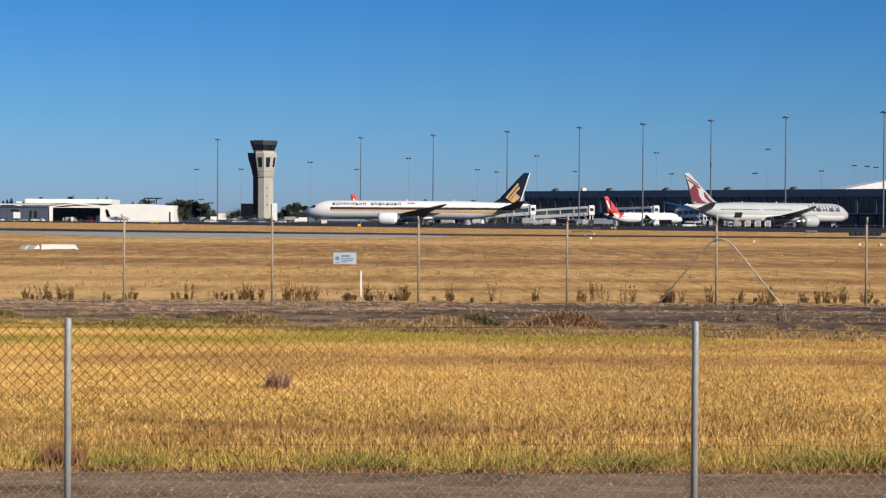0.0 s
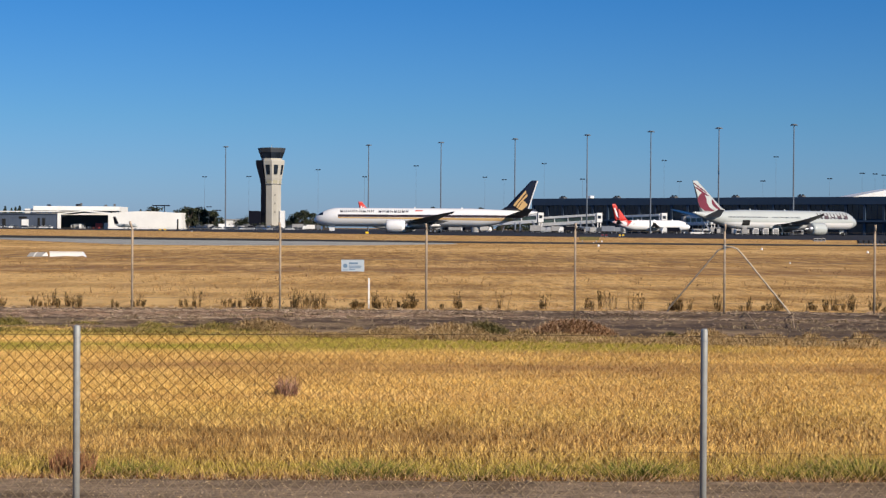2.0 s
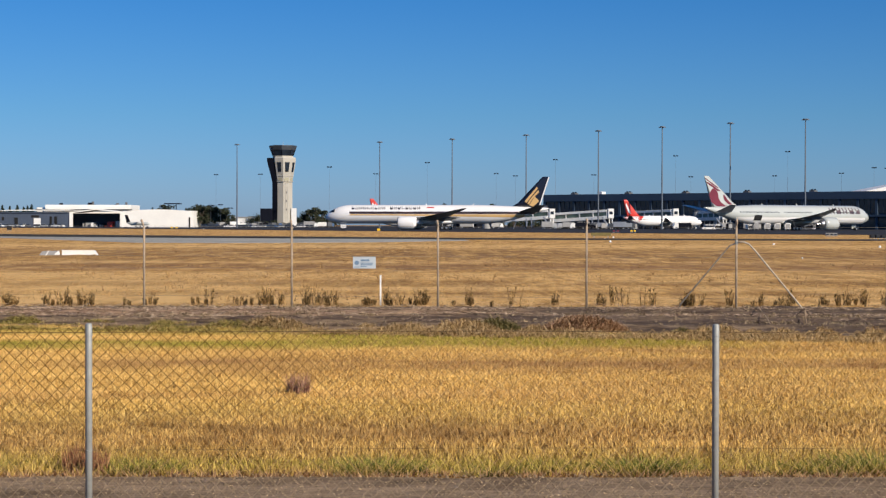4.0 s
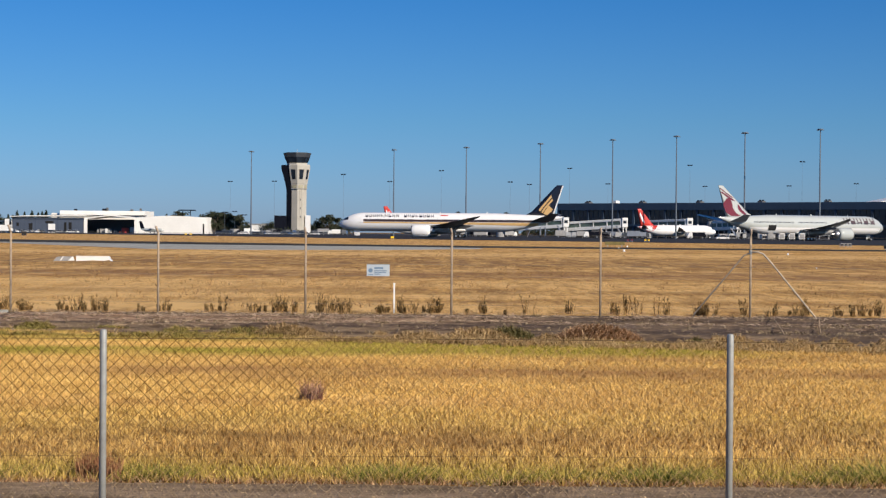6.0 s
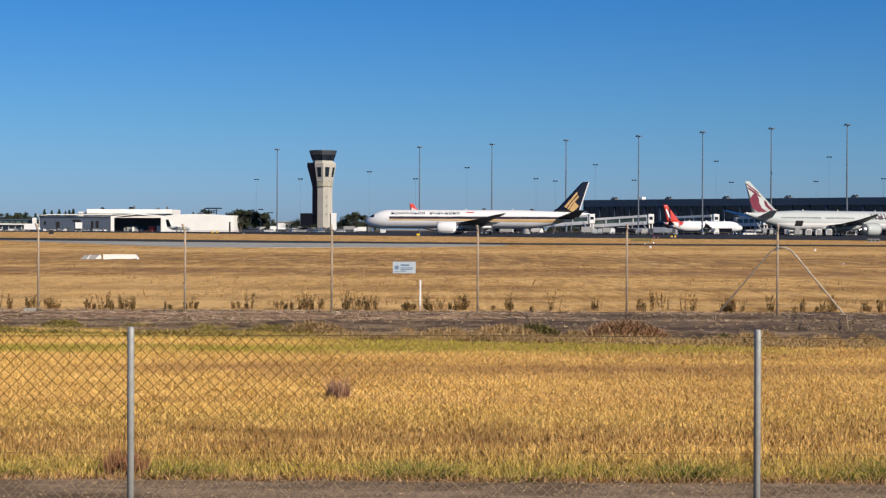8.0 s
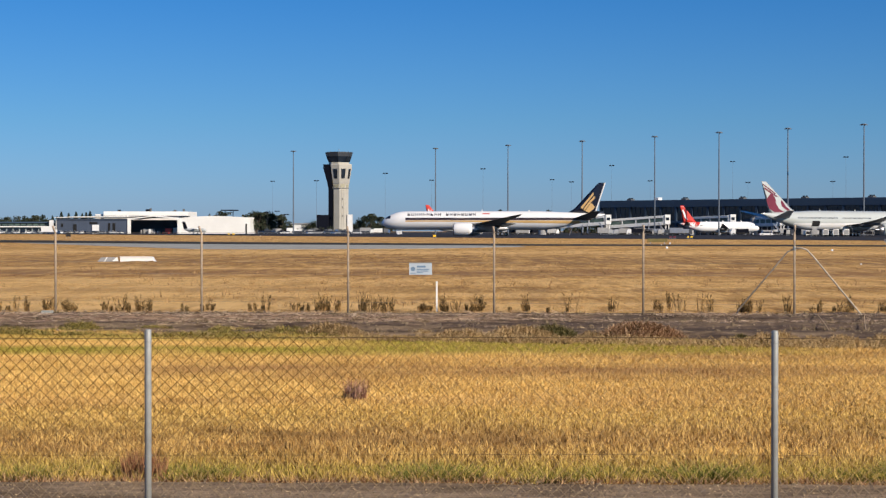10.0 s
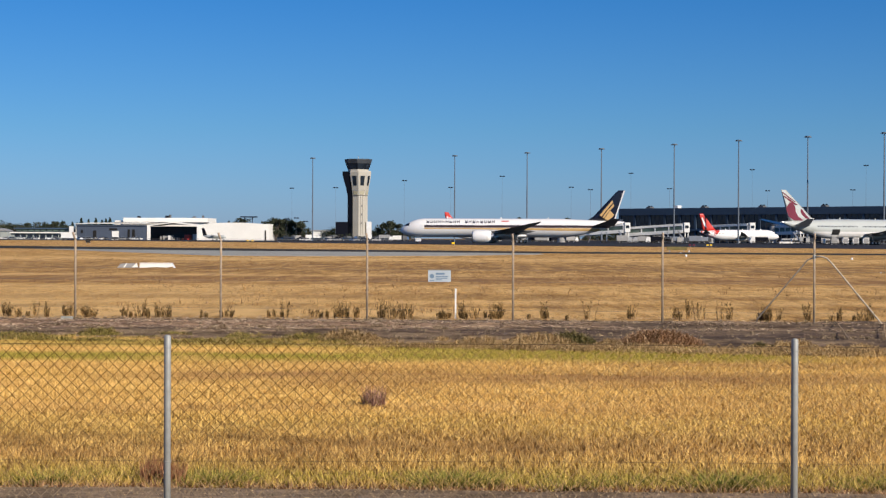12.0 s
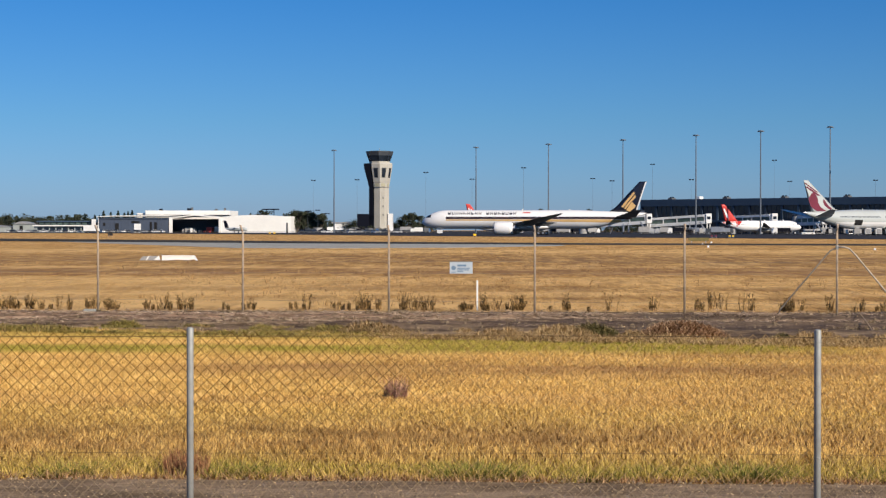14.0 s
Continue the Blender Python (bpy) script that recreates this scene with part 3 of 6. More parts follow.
class Hull:
    def __init__(self, length, radius, clear, nose=2.7, tail=0.29):
        self.L, self.R, self.zc = length, radius, clear + radius
        self.nl, self.ts = nose * radius, length * (1 - tail)

    def ring(self, s):
        R = self.R
        if s < self.nl:
            t = 1 - s / self.nl
            r = R * max(0.0, 1 - t ** 2.1) ** 0.62
            return max(r, 0.03 * R), self.zc - 0.32 * R * t ** 1.7
        if s > self.ts:
            t = (s - self.ts) / (self.L - self.ts)
            r = R * (1 - 0.95 * t ** 1.55)
            return r, self.zc + (R - r) - 0.30 * R * t
        return R, self.zc

    def at(self, s, deg, off=0.0):
        """deg: 0 to port at mid height, 90 on top, 180 to starboard."""
        r, z = self.ring(s)
        a = radians(deg)
        return Vector((s, -(r + off) * math.cos(a), z + (r + off) * math.sin(a)))

    def height(self, s, rel):
        """The angle of the height rel (-1 to 1 of the full radius) on the port side."""
        r, z = self.ring(s)
        return math.degrees(math.asin(max(-0.98, min(0.98, (self.zc + rel * self.R - z) / r))))

    def band(self, s0, s1, lo, hi, side, off=0.03, steps=24):
        """A strip of paint between the heights lo and hi (functions of s or numbers)."""
        rings = []
        for i in range(steps + 1):
            s = s0 + (s1 - s0) * i / steps
            a = self.height(s, lo(s) if callable(lo) else lo)
            b = self.height(s, hi(s) if callable(hi) else hi)
            row = []
            for k in range(5):
                d = a + (b - a) * k / 4
                row.append(self.at(s, d if side < 0 else 180 - d, off))
            rings.append(row)
        return loft(rings, closed=False)


def airfoil(le, chord, thick, y, z, n=7, twist=0.0):
    up, lo = [], []
    for i in range(n + 1):
        t = i / n
        h = thick * 2.6 * (0.3 * math.sqrt(t) - 0.13 * t - 0.17 * t * t)
        up.append(Vector((le + chord * t, y, z + h)))
        lo.append(Vector((le + chord * t, y, z - h * 0.8)))
    return up + lo[::-1][1:-1]


def upright(le, chord, thick, z, n=7):
    pts = airfoil(0, chord, thick, 0, 0, n)
    return [Vector((le + p.x, p.z, z)) for p in pts]


def revolve(profile, c, n=22):
    """A body of revolution about x; profile of (x, radius)."""
    bm = loft([[Vector((c[0] + x, c[1] + r * math.cos(2 * math.pi * k / n), c[2] + r * math.sin(2 * math.pi * k / n))) for k in range(n)] for x, r in profile], True, False)
    return bm


def wheel_part(parent, x, y, z, r, w):
    t = part("wheel", revolve([(-w * 0.5, r * 0.55), (-w * 0.5, r * 0.9), (-w * 0.3, r), (w * 0.3, r), (w * 0.5, r * 0.9), (w * 0.5, r * 0.55)], (0, 0, 0), 14), M_TYRE, parent, smooth=True)
    t.matrix_basis = pose(x, y, z, 0, 0, 90)
    hub = part("rim", revolve([(-w * 0.42, 0.02), (-w * 0.42, r * 0.56), (w * 0.42, r * 0.56), (w * 0.42, 0.02)], (0, 0, 0), 12), M_METAL, t)
    return t


def airliner(m, label, length, radius, clear, body, engine_mat, wing_mat, big, fin_top, span, dark_fin, lower_fin=None, gear6=False, fin_first=0.83, fin_thin=0.0, stab_mat=None):
    L, R = length, radius
    jet = thing("airliner", m, label, "airliner")
    h = Hull(L, R, clear)
    st = [h.nl * (i / 12) ** 1.8 for i in range(13)] + [h.nl + (h.ts - h.nl) * i / 6 for i in range(1, 7)] + [h.ts + (L - h.ts) * i / 10 for i in range(1, 11)]
    fus = part("fuselage", loft([[h.at(s, 360 * k / 32) for k in range(32)] for s in st]), body, jet, smooth=True)
    zc = h.zc
    # belly fairing
    fair = []
    for i in range(9):
        t = i / 8
        b = math.sin(math.pi * t) ** 0.6
        fair.append([Vector((L * (0.355 + 0.24 * t), math.cos(2 * math.pi * k / 16) * R * (0.25 + 0.85 * b), zc - R * 0.78 + math.sin(2 * math.pi * k / 16) * R * (0.05 + 0.38 * b))) for k in range(16)])
    part("belly_fairing", loft(fair), body, jet, smooth=True)
    for sgn in (-1, 1):
        secs = [(0.00, 0.30, 0.205, 0.030, -0.55), (0.11, 0.335, 0.175, 0.024, -0.50), (0.32, 0.405, 0.115, 0.014, -0.32), (0.62, 0.492, 0.072, 0.008, 0.02), (0.90, 0.575, 0.040, 0.004, 0.38), (1.0, 0.622, 0.008, 0.0015, 0.56)]
        part("wing", loft([airfoil(L * (a + 0.045), L * c, L * th, sgn * span * y, zc + R * z) for y, a, c, th, z in secs]), wing_mat, jet)
        for fy, fx in ((0.20, 0.50), (0.42, 0.525), (0.62, 0.55)):
            part("flap_fairing", revolve([(-0.035 * L, 0.02), (-0.01 * L, 0.11 * R), (0.02 * L, 0.09 * R), (0.04 * L, 0.02)], (L * (fx + 0.045), sgn * span * fy, zc + R * (-0.72 + 0.55 * fy)), 8), wing_mat, jet, smooth=True)
        stab = [(0.0, 0.862, 0.095, 0.009, 0.22), (0.5, 0.910, 0.062, 0.006, 0.58), (1.0, 0.958, 0.032, 0.003, 0.95)]
        part("tailplane", loft([airfoil(L * a, L * c, L * th, sgn * (0.02 * L + 0.13 * L * y), zc + R * z) for y, a, c, th, z in stab]), stab_mat or wing_mat, jet)
        er = big
        ex, ey, ez = 0.348 * L, sgn * 0.30 * span, zc - R * 0.82 - er * 0.18
        nac = part("engine", revolve([(0.5 * er, er * 0.86), (0.0, er * 0.87), (-0.08 * er, er * 0.93), (0.02 * er, er * 0.99), (0.5 * er, er * 1.05), (1.6 * er, er * 1.07), (2.4 * er, er * 1.02), (2.95 * er, er * 0.90), (2.95 * er, er * 0.62)], (ex, ey, ez)), engine_mat, jet, smooth=True)
        part("core_cowl", revolve([(2.7 * er, er * 0.66), (3.2 * er, er * 0.58), (3.7 * er, er * 0.42), (3.7 * er, er * 0.30)], (ex, ey, ez)), M_METAL, nac, "bare metal core cowl", True)
        part("fan", revolve([(0.55 * er, er * 0.95), (0.5 * er, er * 0.30), (0.25 * er, 0.02)], (ex, ey, ez)), M_FAN, nac)
        part("lip", revolve([(0.02 * er, er * 0.84), (-0.13 * er, er * 0.92), (0.02 * er, er * 1.01)], (ex, ey, ez)), M_METAL, nac, "bare metal intake lip", True)
        part("exhaust_cone", revolve([(3.5 * er, er * 0.28), (3.9 * er, er * 0.22), (4.4 * er, 0.02)], (ex, ey, ez), 14), M_METAL, nac, smooth=True)
        part("pylon", prism([(ex + 1.0 * er, ez + er * 0.9), (ex + 3.9 * er, ez + er * 0.6), (0.485 * L, zc - R * 0.42), (0.415 * L, zc - R * 0.30)], ey - 0.12 * er, ey + 0.12 * er), wing_mat, jet)
    # fin
    z0, ft = zc + R * 0.72, fin_top
    fin = [(0.0, fin_first, 0.958 - fin_first, 0.0085), (0.16, fin_first + 0.035, 0.966 - fin_first - 0.035, 0.008), (0.93, 0.963 - fin_thin * 6.3, 0.036 + fin_thin * 6.3, 0.003), (1.0, 0.974 - fin_thin * 6.3, 0.028 + fin_thin * 6.3, 0.002)]
    part("fin", loft([upright(L * a, L * c, L * th, z0 + (ft - z0) * y) for y, a, c, th in fin]), dark_fin, jet, smooth=True)
    part("tail_cone_tip", revolve([(-0.012 * L, 0.10 * R), (0.004 * L, 0.02)], (L, 0, h.ring(L)[1]), 12), M_METAL, jet)
    # cockpit windows and cabin windows
    for sgn in (-1, 1):
        part("cockpit_window", h.band(0.16 * h.nl, 0.40 * h.nl, lambda s: 0.16 + 0.10 * s / h.nl, lambda s: 0.30 + 0.52 * s / h.nl, sgn, 0.02, 6), M_GLASS, jet)
        for ds in (0.10, 0.34, 0.585, 0.83):
            s = L * ds
            part("door", h.band(s, s + 0.55 * R, -0.08, 0.52, sgn, 0.025, 2), body, jet)
    win = bmesh.new()
    for sgn in (-1, 1):
        for a, b in ((0.115, 0.335), (0.40, 0.57), (0.60, 0.82)):
            s = L * a
            while s < L * b:
                q = [h.at(s + dx, (h.height(s, zz) if sgn < 0 else 180 - h.height(s, zz)), 0.035) for dx, zz in ((0, 0.18), (0.28, 0.18), (0.28, 0.30), (0, 0.30))]
                win.faces.new([win.verts.new(p) for p in q])
                s += 0.56
    tagged(part("window_strip", win, M_GLASS, jet), kind="stuff")
    # wheels
    gear = part("nose_gear", tube([(0.082 * L, 0, zc - R * 0.85), (0.08 * L, 0, 0.5)], 0.13, 8), M_METAL, jet)
    wr = 0.17 * R if big > 1.3 else 0.26 * R
    for sg in (-1, 1):
        wheel_part(gear, 0.08 * L, sg * 0.11 * R, wr, wr, 0.13 * R)
    part("gear_door", box(0.07 * L, 0.095 * L, -0.22 * R, -0.19 * R, zc - R * 1.45, zc - R * 0.95), body, jet)
    wr2 = 0.215 * R if big > 1.3 else 0.30 * R
    for sg in (-1, 1):
        y = sg * 0.085 * span * 2
        mg = part("main_gear", tube([(0.53 * L, y * 0.8, zc - R * 0.7), (0.535 * L, y, wr2 * 1.1)], 0.2, 8), M_METAL, jet)
        for k in ((-1, 0, 1) if gear6 else (0,)):
            for s2 in (-1, 1):
                wheel_part(mg, 0.535 * L + k * wr2 * 2.15, y + s2 * 0.2 * R, wr2, wr2, 0.18 * R)
    # tail skid of paint under the rear, antenna fins on top
    for ds in (0.22, 0.45, 0.66):
        part("antenna", prism([(L * ds, zc + R * 0.97), (L * ds + 0.5, zc + R * 0.97), (L * ds + 0.55, zc + R + 0.4), (L * ds + 0.3, zc + R + 0.4)], -0.04, 0.04), body, jet)
    return jet, h


def lettering(h, jet, s0, s1, lo, hi, side, mat, words, rng):
    """Unlettered marks the size of the painted title: upright strokes with a cross bar."""
    n = sum(words) + (len(words) - 1)
    w = (s1 - s0) / n
    k = 0
    for wd in words:
        for _ in range(wd):
            s = s0 + k * w
            a, b = s + 0.12 * w, s + 0.80 * w
            top = hi - (hi - lo) * (0.0 if rng.random() < 0.6 else 0.45)
            for c0, c1, l, u in ((a, a + 0.17 * w, lo, hi), (a + 0.17 * w, b - 0.16 * w, lo if rng.random() < 0.5 else lo + 0.4 * (hi - lo), lo + (hi - lo) * rng.choice((0.25, 0.6))), (b - 0.16 * w, b, lo, top)):
                part("title_mark", h.band(c0, c1, l, u, side, 0.03, 2), mat, jet)
            k += 1
        k += 1


def emblem(jet, poly, half, mat):
    part("tail_emblem", prism(poly, -half, half), mat, jet)


rng = random.Random(4)
# The white, navy and gold airliner that taxies past
JET_A = pose(-31.6, 571.5, 0.05, 0, 0, -7)
jet, h = airliner(JET_A, "white twin-engine airliner with dark and gold stripes and navy tail", 73.9, 3.1, 1.95, M_JET_WHITE, M_JET_WHITE, M_WING, 2.0, 17.4, 31.5, M_NAVY, gear6=True)
for sd_ in (-1, 1):
    part("dark_stripe", h.band(8.5, 69.5, 0.03, 0.27, sd_, 0.028, 40), M_BROWNLINE, jet, "dark brown painted stripe")
    part("gold_stripe", h.band(8.5, 66.0, lambda s: -0.13 - 0.20 * max(0, (s - 22) / 44), lambda s: 0.0, sd_, 0.028, 40), M_GOLD, jet, "gold painted stripe")
    lettering(h, jet, 9.0, 32.0, 0.50, 0.78, sd_, M_NAVY, (9, 8), rng)
    part("flag_mark", h.band(34.0, 36.4, 0.66, 0.76, sd_, 0.03, 2), M_RED, jet)


def fin_xy(pts, L, z0, z1):
    return [(L * x, z0 + (z1 - z0) * y) for x, y in pts]


Z0, Z1 = 7.3, 17.4
emblem(jet, fin_xy([(0.914, 0.08), (0.928, 0.24), (0.938, 0.35), (0.957, 0.22), (0.950, 0.15), (0.930, 0.03)], 73.9, Z0, Z1), 0.62, M_GOLD)
emblem(jet, fin_xy([(0.893, 0.20), (0.948, 0.68), (0.951, 0.61), (0.916, 0.30), (0.901, 0.15)], 73.9, Z0, Z1), 0.60, M_GOLD)
emblem(jet, fin_xy([(0.905, 0.13), (0.919, 0.28), (0.953, 0.57), (0.957, 0.50), (0.928, 0.28), (0.912, 0.10)], 73.9, Z0, Z1), 0.56, M_GOLD)

part("rudder_edge", prism(fin_xy([(0.9545, 0.02), (0.9600, 0.02), (1.0030, 0.99), (0.9975, 0.99)], 73.9, Z0, Z1), -0.09, 0.09), M_JET_WHITE, jet, "white trailing edge of the rudder")

# The grey airliner with the maroon tail on the stand
ANG = 213.5
NOSE_U, NOSE_D = 1577, 575.7
nx, ny = flat(NOSE_U, NOSE_D)
jet, h = airliner(pose(nx, ny, 0.05, 0, 0, ANG), "pale grey twin-engine airliner with maroon tail emblem on the apron", 73.9, 3.1, 1.95, M_JET_GREY, M_JET_GREY, M_WING, 1.95, 17.0, 31.5, M_JET_GREY, gear6=True, fin_first=0.80, stab_mat=M_STAB)
for sd_ in (-1, 1):
    lettering(h, jet, 6.6, 21.8, 0.12, 0.76, sd_, M_TITLE, (5,), rng)
    part("white_belly", h.band(4.0, 62.0, -0.95, -0.28, sd_, 0.028, 40), M_JET_WHITE, jet, "white painted lower fuselage")
    part("cargo_door", h.band(52.0, 55.2, -0.60, -0.05, sd_, 0.05, 4), M_DARK, jet, "open dark cargo hold door")


def fin_paint(jet, L, z0, z1, fin, rows, mat):
    """Paint lying on both sides of a fin; rows of height and two places along the chord (0 at the leading edge)."""
    for side in (-1, 1):
        strip = []
        for y, q0, q1 in rows:
            for (ya, le0, c0, t0), (yb, le1, c1, t1) in zip(fin, fin[1:]):
                if ya <= y <= yb:
                    f = (y - ya) / (yb - ya)
                    le, ch, th = le0 + (le1 - le0) * f, c0 + (c1 - c0) * f, t0 + (t1 - t0) * f
                    break
            pts = []
            for i in range(6):
                q = q0 + (q1 - q0) * i / 5
                half = L * th * 2.6 * (0.3 * math.sqrt(q) - 0.13 * q - 0.17 * q * q) + 0.05
                pts.append(Vector((L * (le + ch * q), side * half, z0 + (z1 - z0) * y)))
            strip.append(pts)
        part("tail_emblem", loft(strip, closed=False), mat, jet)


GREY_FIN = [(0.0, 0.80, 0.158, 0.0085), (0.16, 0.835, 0.131, 0.008), (0.93, 0.963, 0.036, 0.003), (1.0, 0.974, 0.028, 0.002)]
zf = h.zc + h.R * 0.72
for rows_ in ([(0.03, 0.45, 0.80), (0.15, 0.55, 0.95), (0.30, 0.55, 0.97), (0.42, 0.45, 0.97), (0.52, 0.40, 0.80), (0.60, 0.45, 0.60)],
              [(0.03, 0.12, 0.20), (0.12, 0.14, 0.30), (0.22, 0.16, 0.34), (0.32, 0.14, 0.28), (0.40, 0.12, 0.17)],
              [(0.52, 0.14, 0.32), (0.62, 0.30, 0.52), (0.72, 0.50, 0.74), (0.80, 0.76, 0.96)],
              [(0.62, 0.10, 0.22), (0.74, 0.28, 0.46), (0.85, 0.55, 0.72), (0.92, 0.78, 0.95)]):
    fin_paint(jet, 73.9, zf, 17.0, GREY_FIN, rows_, M_MAROON)

# Two smaller white jets with red tails


def red_tail_jet(m, label, hl):
    j, hh = airliner(m, label, 33.5, 2.1, 1.2, M_JET_WHITE, M_JET_WHITE, M_WING, 1.0, hl, 16.5, M_RED, fin_first=0.78, fin_thin=0.003)
    for s_ in (-1, 1):
        part("red_tail_paint", hh.band(25.5, 32.8, lambda s: max(-0.8, 0.9 - (s - 25.0) * 0.42), 0.9, s_, 0.02, 12), M_RED, j, "red painted rear fuselage")
    emblem(j, fin_xy([(0.905, 0.20), (0.94, 0.30), (0.975, 0.72), (0.965, 0.80), (0.935, 0.52)], 33.5, 4.6, hl), 0.25, M_JET_WHITE)
    return j


nx, ny = flat(1282, 690.0)
red_tail_jet(pose(nx, ny, 0.05, 0, 0, 194), "small white jet with red tail at a boarding bridge", 11.7)
nx, ny = flat(838, 690.0)
red_tail_jet(pose(nx, ny, 0.05, 0, 0, 194), "small white jet with red tail parked behind the taxiing airliner", 11.9)

# ---------------------------------------------------------------- control tower
TD = 915.0
tx_, ty_ = flat(540, TD)
S = TD / LENS  # metres for one unit of the sight line at the tower
tower = thing("control_tower", pose(tx_, ty_, 0.05), "pale concrete airport control tower with flared dark glass cab", "control tower")


def octo(r, z, sx=1.0, ph=22.5, cx=0.0):
    return [Vector((cx + r * sx * math.cos(radians(45 * k + ph)), r * math.sin(radians(45 * k + ph)), z)) for k in range(8)]


SH = 0.55
part("shaft", loft([octo(4.55, -0.05, 1, 0, SH), octo(4.45, 12, 1, 0, SH), octo(4.5, 24, 1, 0, SH), octo(5.0, 27.5, 1, 0, SH), octo(6.2, 34.6, 1, 0, SH), octo(6.3, 36.6, 1, 0, SH), octo(5.9, 37.1, 1, 0, SH)]), M_TOWER, tower)
# near-black slab stands in for the shade on the shaft's left side
part("shaded_side", loft([[Vector((x, y, z)) for x, y in ((x0, -2.8), (x1, -3.7), (x1, 3.7), (x0, 2.8))] for x0, x1, z in ((-5.4, -3.1, -0.05), (-5.4, -3.1, 24.0), (-6.2, -3.6, 27.5), (-8.1, -4.7, 34.6), (-8.2, -4.9, 36.8))]), M_TOWER_DARK, tower, "near-black slab for the tower's shaded left side")
part("cab_floor", loft([octo(5.4, 37.1, 1, 0), octo(5.5, 37.9, 1, 0)]), M_TOWER, tower)
for k in range(8):
    a0, a1 = radians(45 * k), radians(45 * k + 45)
    lo, hi = 5.5, 6.7
    q = [Vector((lo * math.cos(a0), lo * math.sin(a0), 37.9)), Vector((lo * math.cos(a1), lo * math.sin(a1), 37.9)), Vector((hi * math.cos(a1), hi * math.sin(a1), 41.0)), Vector((hi * math.cos(a0), hi * math.sin(a0), 41.0))]
    ins = [Vector((p.x * 0.96, p.y * 0.96, p.z)) for p in q]
    part("cab_window", loft([q, ins]), M_GLASS, tower)
    part("cab_mullion", tube([q[0] * 1.003, q[3] * 1.003], 0.10, 6), M_TOWER_DARK, tower)
part("cab_roof", loft([octo(6.75, 41.0, 1, 0), octo(7.35, 43.0, 1, 0), octo(7.35, 43.3, 1, 0), octo(6.8, 43.4, 1, 0)]), M_CAB, tower)


def shaft_r(z):
    """Distance of the shaft's flat faces from its axis."""
    rr = 5.0 + 1.2 * (z - 27.5) / 7.1 if z > 27.5 else 4.5 + 0.5 * max(0.0, (z - 24.0) / 3.5)
    return rr * math.cos(radians(22.5))


for k in range(8):
    prof = [(-0.95, 29.3), (0.95, 29.3), (1.25, 34.4), (-1.25, 34.4)]
    w = part("shaft_window", loft([[Vector((x, -shaft_r(z) - off, z)) for x, z in prof] for off in (0.10, -0.3)]), M_GLASS, tower)
    w.matrix_basis = pose(SH, 0, 0, 0, 0, 45 * k + 22.5)
    w = part("vent_panel", box(-1.2, 1.2, -shaft_r(25.5) - 0.12, -shaft_r(25.5) + 0.5, 24.6, 26.3), M_VENT, tower)
    w.matrix_basis = pose(SH, 0, 0, 0, 0, 45 * k + 22.5)
for z in (9, 13.5, 18):
    w = part("slot_window", box(-0.24, 0.24, -4.24, -3.8, z, z + 1.0), M_PLANT, tower)
    w.matrix_basis = pose(SH, 0, 0, 0, 0, 22.5)
for sx in (-0.62, 0.48):
    w = part("slot_fin", box(sx, sx + 0.12, -4.34, -4.0, 0.0, 23.6), M_TOWER, tower)
    w.matrix_basis = pose(SH, 0, 0, 0, 0, 22.5)
for z in (24.2, 27.0):
    part("ring_ledge", loft([octo(5.05 + 0.02 * (z - 24), z, 1, 0, SH), octo(5.05 + 0.02 * (z - 24), z + 0.28, 1, 0, SH)]), M_TOWER, tower)
part("antenna_mast", tube([(0, 0, 43.3), (0, 0, 45.2)], 0.12), M_METAL, tower)
for dx in (-4.5, -2, 2.5, 5):
    part("roof_aerial", tube([(dx, 0.5, 43.2), (dx, 0.5, 44.2)], 0.07, 6), M_METAL, tower)
part("annex", box(-11.5, -5.2, -6, 6, -0.05, 10.0, 0.1), M_TOWER_DARK, tower, "dark clad annex building")
part("white_plant_room", box(4.6, 7.0, -3, 4, -0.05, 10.2, 0.1), M_WHITE, tower)

# ---------------------------------------------------------------- light masts


def high_mast(H, d, u):
    x, y = flat(u, d)
    t = thing("apron_light_mast", pose(x, y, 0.05), "tall slim grey steel apron light mast with lamp ring", "light mast", "apron light masts")
    part("pole", tube([(0, 0, -0.05), (0, 0, H * 0.5), (0, 0, H)], [0.36, 0.27, 0.18], 10), M_MAST, t)
    part("head_frame", loft([[Vector((1.0 * math.cos(k * math.pi / 6), 1.0 * math.sin(k * math.pi / 6), H + z)) for k in range(12)] for z in (-0.15, 0.15)]), M_MAST, t)
    for k in range(6):
        a = k * math.pi / 3
        l = part("floodlight", box(-0.28, 0.28, -0.25, 0.25, -0.40, -0.1, 0.05), M_MAST, t)
        l.matrix_basis = pose(1.12 * math.cos(a), 1.12 * math.sin(a), H, 0, 0, math.degrees(a))
    return t


MASTS = [(459, 828), (711, 800), (839, 771), (970, 735), (1098, 700), (1211, 671), (1332, 645), (1465.5, 621), (1641, 588)]
for u, d in MASTS:
    high_mast(40.0, d, u)


def street_light(u, v, d):
    x, y = flat(u, d)
    H = (411 - v) / LENS * d + EYE_H
    t = thing("street_lamp", pose(x, y, 0.05), "slim grey steel lamp post with flat lamp heads", "street lamp", "distant lamp posts")
    part("pole", tube([(0, 0, -0.05), (0, 0, H)], [0.06, 0.035], 8), M_MAST, t)
    part("cross_arm", box(-0.9, 0.9, -0.06, 0.06, H - 0.05, H + 0.08), M_TOWER_DARK, t)
    for sg in (-1, 1):
        part("lamp_head", box(sg * 0.75 - 0.52, sg * 0.75 + 0.52, -0.4, 0.4, H - 0.15, H + 0.40, 0.06), M_TOWER_DARK, t)


